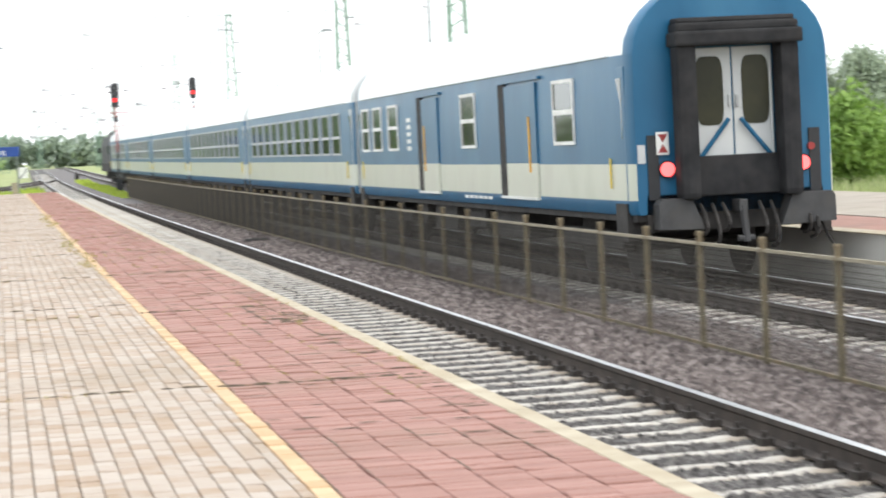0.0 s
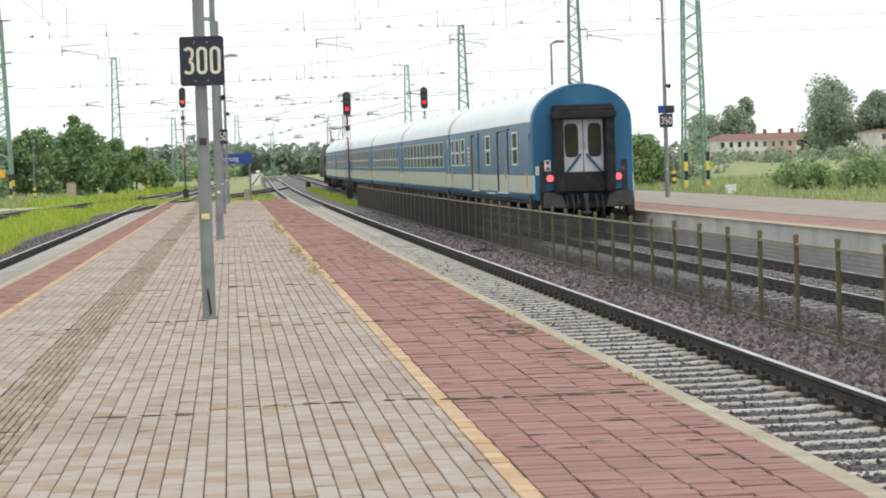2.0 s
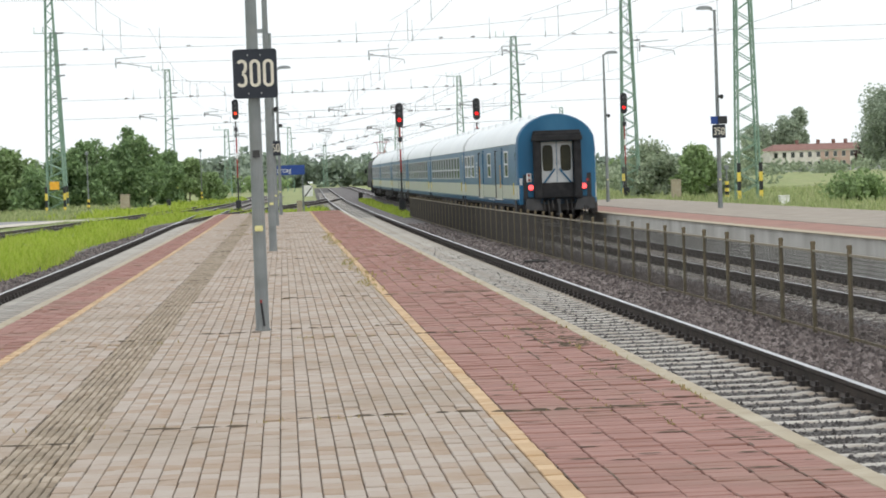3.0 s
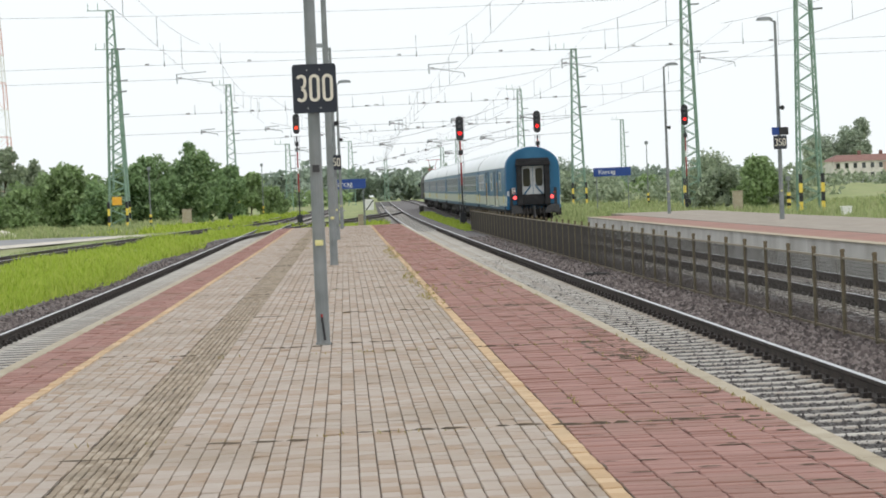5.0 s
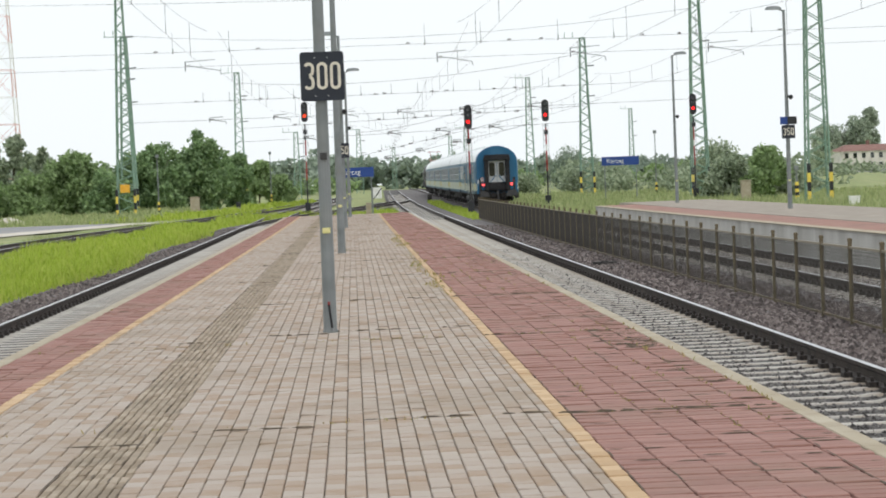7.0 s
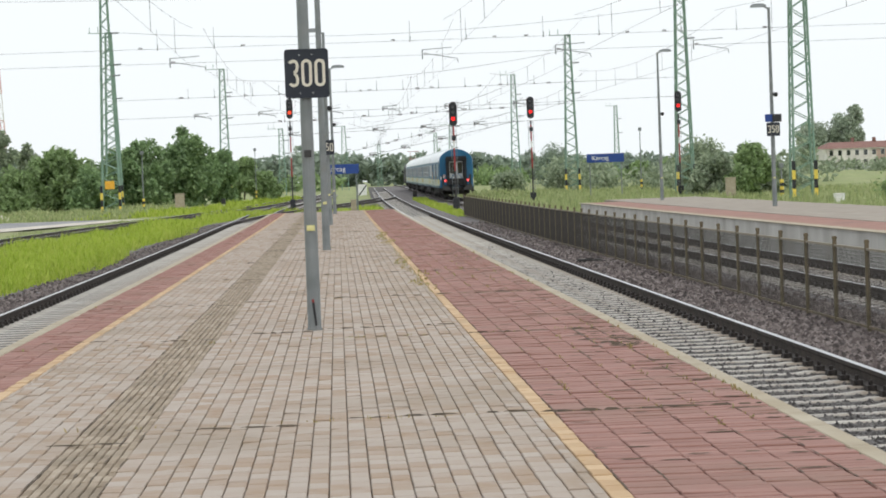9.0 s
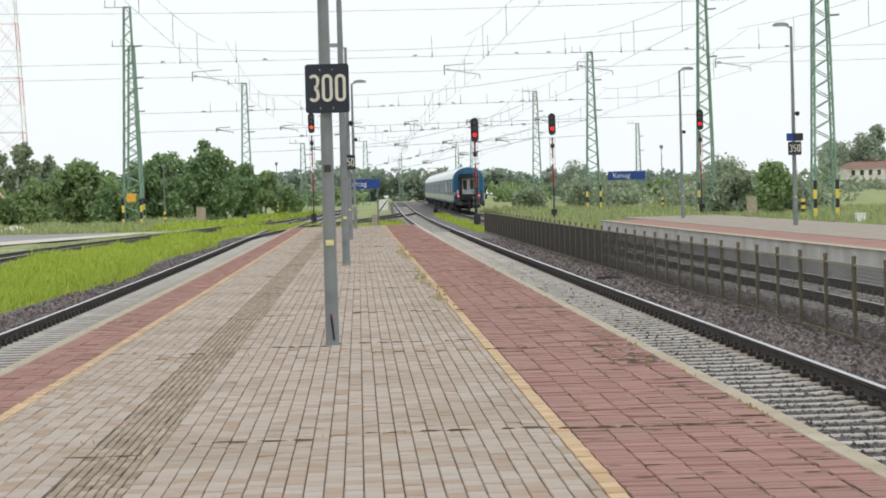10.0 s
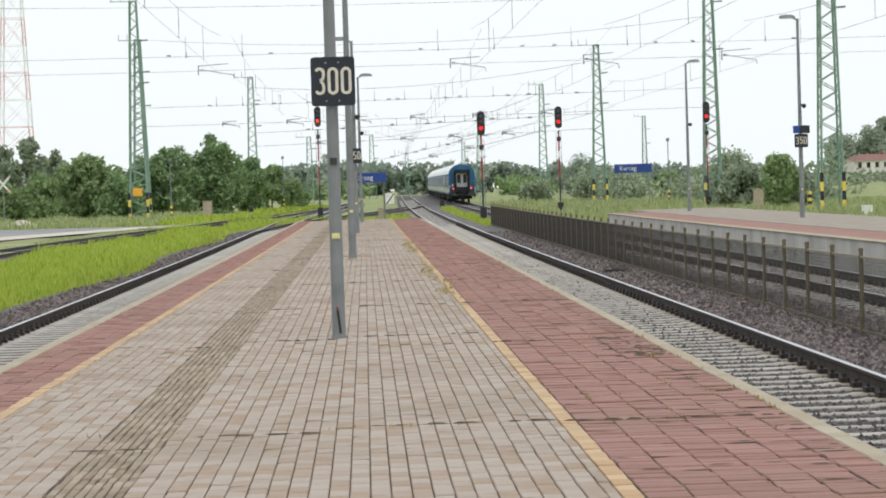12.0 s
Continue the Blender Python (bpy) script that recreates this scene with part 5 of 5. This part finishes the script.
    tree("tall broad-crowned tree beside the road", x, y, h, w, "leaf_haze_pale", 300 + k, int(n * 1.6), 0.5, 0.15, airy=1.5)
tree("dark purple-leaved tree before the old building", 166, 662, 8, 7, "leaf_purple", 401, 2600, 0.4, 0.1)
for k in (0, 4, 7, 9, 11, 13, 14, 15, 16, 17):
    tree("grey-green bush growing in the meadow", 31 + 1.5 * k + rw.normal(0, 1.2), 124 + 2.2 * k + rw.normal(0, 7), 0.9 + rw.random() * 0.7, 4.4, "leaf_grey" if k % 4 else "leaf_mid", 500 + k, 2000, 0.17, 0.02, "bush", 1.2, "bush")
tree("bright green bush beside the far platform", 28.0, 76, 3.0, 4.6, "leaf_bright", 601, 4200, 0.16, 0.02, "bush", 1.2, "bush")


def blades(name, label, zone, count, h0, h1, mat, seed, width=0.012):
    """Grass blades over a zone: a function that turns two random numbers into a place."""
    rng = np.random.default_rng(seed)
    p = np.array([zone(*q) for q in rng.random((count, 3))])
    up = np.array([rise(q) for q in p[:, 1]])
    a = rng.random(count) * 6.283
    w = width * (0.6 + 0.8 * rng.random(count)) * (1 + p[:, 1] / 60)
    clump = np.array([noise.noise((q[0] * 0.35, q[1] * 0.12, seed * 3.1)) + 0.6 * noise.noise((q[0] * 1.3, q[1] * 0.5, seed * 1.7)) for q in p])
    h = (h0 + (h1 - h0) * rng.random(count) ** 1.5) * np.clip(0.75 + 1.1 * clump, 0.12, 1.5)
    lean = rng.normal(0, 0.3, (count, 2)) * h[:, None]
    base = np.stack([p[:, 0], p[:, 1], p[:, 2] + up], -1)
    side = np.stack([np.cos(a) * w, np.sin(a) * w, 0 * a], -1)
    mid = base + np.stack([lean[:, 0] * 0.35, lean[:, 1] * 0.35, h * 0.6], -1)
    tip = base + np.stack([lean[:, 0], lean[:, 1], h], -1)
    v = np.stack([base - side, base + side, mid + side * 0.7, mid - side * 0.7, tip], 1).reshape(-1, 3)
    k = 5 * np.arange(count)
    f = [(i, i + 1, i + 2, i + 3) for i in k] + [(i + 3, i + 2, i + 4) for i in k]
    return tagged(new(name, mesh_from(name, v, f, [M[mat]])), label, "grass", kind="stuff")


def verge(u, v, w):
    y = 1 / (1 / 38 + (1 / 175 - 1 / 38) * v)
    x0, x1 = siding_line(y) + 1.3, left_line(y) - 2.0 - 0.35 * math.sin(y * 0.16) - 0.9 * w * w
    return x0 + (x1 - x0) * u, y, -0.75


blades("grass", "lush bright green grass verge between the tracks", verge, 80000, 0.08, 0.4, "blade", 31, 0.0085)
blades("grass", "long grass beyond the siding", lambda u, v, w: (-14.5 - 30 * u, 163 + 70 * v, -0.75), 26000, 0.15, 0.6, "meadow" , 32, 0.014)
blades("grass", "long grass around the points", lambda u, v, w: (siding_line(165 + 100 * v) - 8 * u * (1.2 - v), 165 + 100 * v, -0.76), 14000, 0.12, 0.5, "blade", 38, 0.014)
blades("grass", "rough grass between siding and road", lambda u, v, w: (siding_line(80 + 90 * v) - 1.4 - 2.2 * u, 80 + 90 * v, -0.75), 3000, 0.04, 0.16, "meadow", 37, 0.012)
blades("grass", "grass between the running lines", lambda u, v, w: (6.95 + shift(128 + 90 * v) + 1.2 * (u - 0.5), 126 + 90 * v, -0.76), 6000, 0.05, 0.25, "blade", 33, 0.01)
blades("grass", "tall meadow grass behind the far platform", lambda u, v, w: (17.7 + 50 * u * (0.3 + v), 45 + 155 * v, -0.8), 70000, 0.14, 0.5, "meadow", 34, 0.01)
blades("grass", "grass around the platform end", lambda u, v, w: (-3 + 6 * u, 113 + 60 * v, -0.8), 7000, 0.1, 0.4, "blade", 35, 0.012)
blades("grass", "grass beyond the far platform's end", lambda u, v, w: (11.5 + 16 * u + shift(124 + 100 * v), 124 + 110 * v, -0.8), 24000, 0.15, 0.6, "meadow", 36, 0.014)


def joint_weed(u, v, w):
    j = JOINTS[int(v * 11) % len(JOINTS)]
    x = EDGE_L + 0.15 + 5.6 * u + 0.4 * math.sin(11 * u + 5 * j)
    x = max(EDGE_L + 0.15, min(EDGE_R - 0.15, x))
    return x, j + 0.02 * math.sin(x * 3), -0.005


def column_weed(u, v, w):
    x = 1.255 + 0.2175 * (1 + int(u * 5)) if w < 0.7 else 2.545
    y = 14 + 60 * v * v
    y += 0.9 * math.sin(y * 1.9 + x * 7) + 0.25 * math.sin(y * 7.3)
    return x + 0.02 * math.sin(y * 31), y, -0.005


blades("joint_weeds", "dry tufts of weed in the paving joints", joint_weed, 1300, 0.005, 0.035, "weed", 41, 0.004)
blades("joint_weeds", "dry weeds along the red pavers", column_weed, 1500, 0.005, 0.04, "weed", 42, 0.004)


blades("joint_weeds", "dry yellowish weeds beside the safety line", lambda u, v, w: (1.02 + 0.22 * u + 0.1 * math.sin(v * 37), 28 + 40 * v + 1.2 * math.sin(v * 23), -0.005), 1500, 0.008, 0.05, "weed", 43, 0.005)


# ---- signs, cabinets and posts ----
def name_board(label, x, y, zb, w, h, body):
    z0 = -0.86 + rise(y)
    t = tagged(empty("station_sign", pose(x, y, z0)), label, "sign")
    part("board", Shape().box(-w / 2, w / 2, -0.03, 0.03, zb - z0, zb - z0 + h, b=0.01), M["sign_blue"], t, "blue enamel station name board")
    for sx in (-1, 1):
        part("post", Shape().tube((sx * w * 0.42, 0.06, 0), (sx * w * 0.42, 0.06, zb - z0 + h), 0.04, n=8), M["galv"], t)
    part("lettering", text_mesh(body, h * 0.72, M["white"]), None, t, "white station name lettering", m=pose(-w * 0.14, -0.034, zb - z0 + h * 0.5, rx=90))
    return t


name_board("blue Karcag station name board beyond the far platform", 20.4, 178, 2.22, 2.85, 0.66, "Karcag")
name_board("blue Karcag station name board at the platform end", 0.25, 150, 1.98, 2.3, 0.62, "Karcag")


def concrete_box(label, x, y, w, d, h, mat="curb", name="concrete_cabinet"):
    t = tagged(empty(name, pose(x, y, -0.88 + rise(y))), label, "cabinet")
    part("body", Shape().box(-w / 2, w / 2, -d / 2, d / 2, 0, h, b=0.03), M[mat], t)
    part("lid", Shape().box(-w / 2 - 0.03, w / 2 + 0.03, -d / 2 - 0.03, d / 2 + 0.03, h, h + 0.06, b=0.02), M[mat], t)
    return t


concrete_box("pale concrete relay cabinet standing in the grass", -13.7, 205, 0.8, 0.6, 1.5)
concrete_box("pale concrete cabinet before the shrubs", 25.7, 153, 0.62, 0.5, 1.45)
concrete_box("pale concrete post at the platform end", 1.0, 152, 0.34, 0.3, 0.95, name="concrete_post")
concrete_box("low white lidded box in the meadow grass", 26.4, 123, 0.5, 0.5, 0.6, "white", "meter_box")


def pole(label, x, y, h, r=0.07, striped=True, name="lamp_mast"):
    t = tagged(empty(name, pose(x, y, -0.86 + rise(y))), label, "lamp post")
    part("pole", Shape().tube((0, 0, 0), (0, 0, h), r, r * 0.6, n=10), M["galv"], t)
    part("head", Shape().box(-0.14, 0.14, -0.14, 0.14, h, h + 0.3, b=0.05), M["galv"], t)
    if striped:
        s = Shape()
        for k in range(5):
            s.tube((0, 0, 0.15 + k * 0.22), (0, 0, 0.15 + (k + 1) * 0.22), r * 1.6, n=10, mi=k % 2)
        part("warning_stripes", s, [M["yellow"], M["black"]], t, "black and yellow striped foot")
    return t


pole("grey lamp pole with a striped foot in the grass", -16.1, 196, 4.9)
pole("thin grey lamp pole with a striped foot", 26.6, 205, 5.5, 0.06)
pole("short striped post beside the shrubs", 28.7, 151, 2.0, 0.08)
pole("thin grey pole before the trees", -8.6, 250, 5.5, 0.06)
bp = tagged(empty("wooden_pole", pose(35.3, 120, -0.86 + rise(120))), "dark wooden utility pole in the meadow", "utility pole")
part("pole", Shape().tube((0, 0, 0), (0.1, 0, 6.1), 0.13, 0.1, n=10), M["under"], bp)

tri = tagged(empty("distance_board", pose(1.5, 150, -0.86 + rise(150))), "white board with a black diagonal on a thin post", "sign")
part("post", Shape().tube((-0.22, 0, 0), (-0.22, 0, 1.9), 0.025, n=6), M["galv"], tri)
part("board", Shape().box(-0.2, 0.35, -0.02, 0.0, 1.25, 1.95, b=0.005), M["white"], tri)
part("diagonal", Shape().add([(-0.2, -0.024, 1.25), (-0.1, -0.024, 1.25), (0.35, -0.024, 1.85), (0.35, -0.024, 1.95)], [(0, 1, 2, 3)]), M["black"], tri)

for x, y in ((-9.5, 196),):
    t = tagged(empty("point_lever", pose(x, y, -0.8 + rise(y))), "black and white point indicator beside the track", "point indicator")
    part("lantern", Shape().box(-0.18, 0.18, -0.18, 0.18, 0.45, 0.95, b=0.04), M["black"], t)
    part("base", Shape().box(-0.16, 0.16, -0.16, 0.16, 0, 0.45, b=0.02), M["white"], t)
t = tagged(empty("point_lever", pose(6.6 + shift(215), 215, -0.8 + rise(215))), "small dark point indicator between the tracks", "point indicator")
part("lantern", Shape().box(-0.2, 0.2, -0.2, 0.2, 0.0, 0.8, b=0.05), M["under"], t)

wt = tagged(empty("counterweight", pose(-13.2, 267.3, -0.9 + rise(267))), "pale concrete tension weights beside the mast", "counterweight")
part("weight_stack", Shape().box(-0.25, 0.25, -0.2, 0.2, 0.9, 3.2, b=0.02), M["curb"], wt)
part("guide_rod", Shape().tube((0, 0, 0), (0, 0, 4.4), 0.03, n=6), M["galv"], wt)
dr = tagged(empty("drain_cover", pose(6.1, 57.5, -0.74)), "dark round drain cover lying on the ballast", "drain cover")
part("lid", Shape().tube((0, 0, 0), (0, 0, 0.09), 0.32, 0.3, n=20), M["under"], dr)
part("handle", Shape().box(-0.1, 0.1, -0.02, 0.02, 0.09, 0.11), M["under"], dr)
hp = Shape()
rings = [[(r * math.cos(a) * (1 + 0.12 * math.sin(3 * a + z)), r * math.sin(a), z) for a in np.linspace(0, 2 * math.pi, 14, endpoint=False)] for r, z in ((1.5, -0.1), (1.2, 0.2), (0.6, 0.5), (0.15, 0.62))]
hp.loft(rings)
heap = new("gravel_heap", hp.mesh("gravel_heap", [M["pale_path"]], True))
heap.matrix_basis = pose(-24.8, 170, -0.75 + rise(170))
tagged(heap, "small pale heap of gravel beside the road", "gravel heap")
xs_sign = tagged(empty("crossing_sign", pose(-29.0, 190, -0.86 + rise(190))), "red and white level crossing sign on a post", "sign")
part("post", Shape().tube((0, 0, 0), (0, 0, 4.0), 0.05, n=8), M["galv"], xs_sign)
for sx in (-1, 1):
    part("board", Shape().bar((-0.55 * sx, -0.07, 2.75), (0.55 * sx, -0.07, 4.05), 0.12), M["white"], xs_sign)
    part("red_tip", Shape().bar((-0.58 * sx, -0.08, 2.72), (-0.3 * sx, -0.08, 3.05), 0.125), M["hazy_red"], xs_sign)

# access road and pale path by the siding
rv = [(-46, 96), (-19.8, 124), (-13.6, 152), (-16.5, 160), (-25, 162), (-60, 150)]
road = new("road", mesh_from("road", [(x, y, -0.7 + rise(y)) for x, y in rv], [(0, 1, 2, 3, 4, 5)], [M["road"]]))
tagged(road, "worn grey asphalt access road", "road", kind="structure")
pv = [(-46, 92), (-19.4, 121.5), (-12.6, 154), (-14.8, 156), (-22.2, 128), (-46, 101)]
tagged(new("path", mesh_from("path", [(x, y, -0.665 + rise(y)) for x, y in pv], [(0, 1, 2, 3, 4, 5)], [M["pale_path"]])), "pale gravel strip beside the road", "path", kind="structure")

# raised road beyond the meadow
rv = []
for x0, y0 in ((60, 560), (230, 430)):
    rv += [(x0, y0, -0.9), (x0 + 2, y0 + 6, 0.9), (x0 + 5, y0 + 14, 0.9), (x0 + 7, y0 + 20, -0.9)]
tagged(new("road", mesh_from("far_road", rv, [(0, 4, 5, 1), (1, 5, 6, 2), (2, 6, 7, 3)], [M["road"]])), "raised grey road beyond the meadow", "road", kind="structure")


# ---- buildings ----
def building(label, x, y, turn, w, d, h, walls, rows, cols, roof_h, chimneys=()):
    z0 = -0.9 + rise(y)
    t = tagged(empty("building", pose(x, y, z0, rz=turn)), label, "building")
    a = -w / 2
    for k, (frac, mat) in enumerate(walls):
        b = a + w * frac
        part("wall", Shape().box(a, b, 0, d, 0, h), M[mat], t)
        a = b
    s = Shape()
    s.add([(-w / 2 - 0.4, -0.4, h), (w / 2 + 0.4, -0.4, h), (w / 2 + 0.4, d + 0.4, h), (-w / 2 - 0.4, d + 0.4, h), (-w / 2 + 3, d / 2, h + roof_h), (w / 2 - 3, d / 2, h + roof_h)],
          [(0, 1, 5, 4), (1, 2, 5), (2, 3, 4, 5), (3, 0, 4), (3, 2, 1, 0)])
    roof = part("roof", s, M["tiles"], t, "weathered red tile roof")
    for cx in chimneys:
        part("chimney", Shape().box(cx - 0.45, cx + 0.45, d / 2 - 0.4, d / 2 + 0.4, h + roof_h * 0.5, h + roof_h + 1.2, b=0.03), M["tiles"], roof)
    part("cornice", Shape().box(-w / 2 - 0.2, w / 2 + 0.2, -0.2, 0.0, h - 0.35, h), M["wall_pale"], t)
    for r in range(rows):
        for c in range(cols):
            cx = -w / 2 + w * (c + 0.5) / cols
            zc = h * (r + 0.5) / rows + 0.15
            win = part("window", Shape().box(cx - 0.72, cx + 0.72, -0.07, -0.002, zc - 0.95, zc - 0.8).box(cx - 0.68, cx - 0.58, -0.05, -0.002, zc - 0.8, zc + 0.8).box(cx + 0.58, cx + 0.68, -0.05, -0.002, zc - 0.8, zc + 0.8).box(cx - 0.68, cx + 0.68, -0.05, -0.002, zc + 0.8, zc + 0.9), M["wall_pale"], t)
            part("pane", Shape().box(cx - 0.58, cx + 0.58, -0.02, -0.004, zc - 0.8, zc + 0.8), M["pane"], win)
    return t


building("long old two-storey building with flaking plaster and red roof", 163.6, 704, 10, 33, 11, 5.9, ((0.48, "wall_pale"), (0.29, "wall_pink"), (0.23, "wall_pale")), 2, 12, 2.0, (-6, 1, 6, 10))
building("pale commercial building with shop openings among trees", 183.5, 622, 14, 19, 12, 6.6, ((0.3, "wall_pale"), (0.7, "wall_pale")), 2, 7, 0.6)


# ---- radio tower ----
def radio_tower(x, y, h, w0, w1):
    z0 = -0.9 + rise(y)
    t = tagged(empty("radio_tower", pose(x, y, z0)), "tall red and white lattice radio tower", "tower")
    n = 12
    for k in range(n):
        za, zb = h * k / n, h * (k + 1) / n
        wa, wb = w0 + (w1 - w0) * k / n, w0 + (w1 - w0) * (k + 1) / n
        s = Shape()
        for sx, sy in ((-1, -1), (1, -1), (1, 1), (-1, 1)):
            s.bar((sx * wa, sy * wa, za), (sx * wb, sy * wb, zb), 0.15)
        for (ax, ay), (bx, by) in zip(((-1, -1), (1, -1), (1, 1), (-1, 1)), ((1, -1), (1, 1), (-1, 1), (-1, -1))):
            s.bar((ax * wa, ay * wa, za), (bx * wb, by * wb, zb), 0.05)
            s.bar((bx * wa, by * wa, za), (ax * wb, ay * wb, zb), 0.05)
            s.bar((ax * wb, ay * wb, zb), (bx * wb, by * wb, zb), 0.07)
        # The red sections use the red paled for haze.
        tagged(part("tower_section", s, M["hazy_red"] if k % 2 == 0 else M["white"], t), kind="stuff")


radio_tower(-70.2, 480, 66, 3.6, 0.9)


# ---- pavers that can be picked apart, nearest the viewer ----
def paver_piece(w, l, mat, name):
    s = Shape()
    c = 0.006
    s.loft([[(0, 0, -0.03), (w, 0, -0.03), (w, l, -0.03), (0, l, -0.03)], [(0, 0, -c), (w, 0, -c), (w, l, -c), (0, l, -c)], [(c, c, 0), (w - c, c, 0), (w - c, l - c, 0), (c, l - c, 0)]])
    return s.mesh(name, [mat])


PB = paver_piece(bw - 0.0055, 0.2 - 0.0033, M["paver_piece"], "paver")
PR = paver_piece(0.2175 - 0.0055, 0.1045 - 0.0033, M["red_piece"], "red_paver")
prng = np.random.default_rng(77)
for c in range(ncol):
    for r in range(int(37 / 0.2)):
        xa, ya = BX0 + c * bw, -8.0 + r * 0.2 + (0.1 if c % 2 else 0.0)
        if in_piece(xa + bw / 2, ya + 0.1):
            part("paver", PB, None, platform, m=pose(xa + 0.00275, ya + 0.00165, prng.normal(0, 0.002)))
for c in range(6):
    for r in range(int(30 / 0.1045)):
        xa, ya = 1.255 + c * 0.2175, -7.95 + r * 0.1045
        if 11.6 < ya + 0.052 + (0.0366 if c % 2 else 0.0) < 13.6:
            part("red_paver", PR, None, platform, m=pose(xa + 0.00275, ya + 0.00165 + (0.0366 if c % 2 else 0.0), -0.001 + prng.normal(0, 0.003)))


# ---- what moves ----
def tail_y(t):
    """The tail's way along the line: 18.1 metres a second, the start shifted to fit the camera's view."""
    return 25.8 + 18.1 * t + 2.95 * max(0.0, 1 - t / 0.5) ** 1.1


def car_pose(y):
    dx = (train_line(y + 6) - train_line(y - 6)) / 12
    dz = (rise(y + 6) - rise(y - 6)) / 12
    return pose(train_line(y) + 0.05, y, RAIL + rise(y), rx=math.degrees(math.atan(dz)), rz=-math.degrees(math.atan(dx)))


def motions():
    for car, ahead in train:
        walk(car, [(t, car_pose(tail_y(t) + ahead)) for t in np.arange(0, 12.01, 0.5).tolist()])


motions()
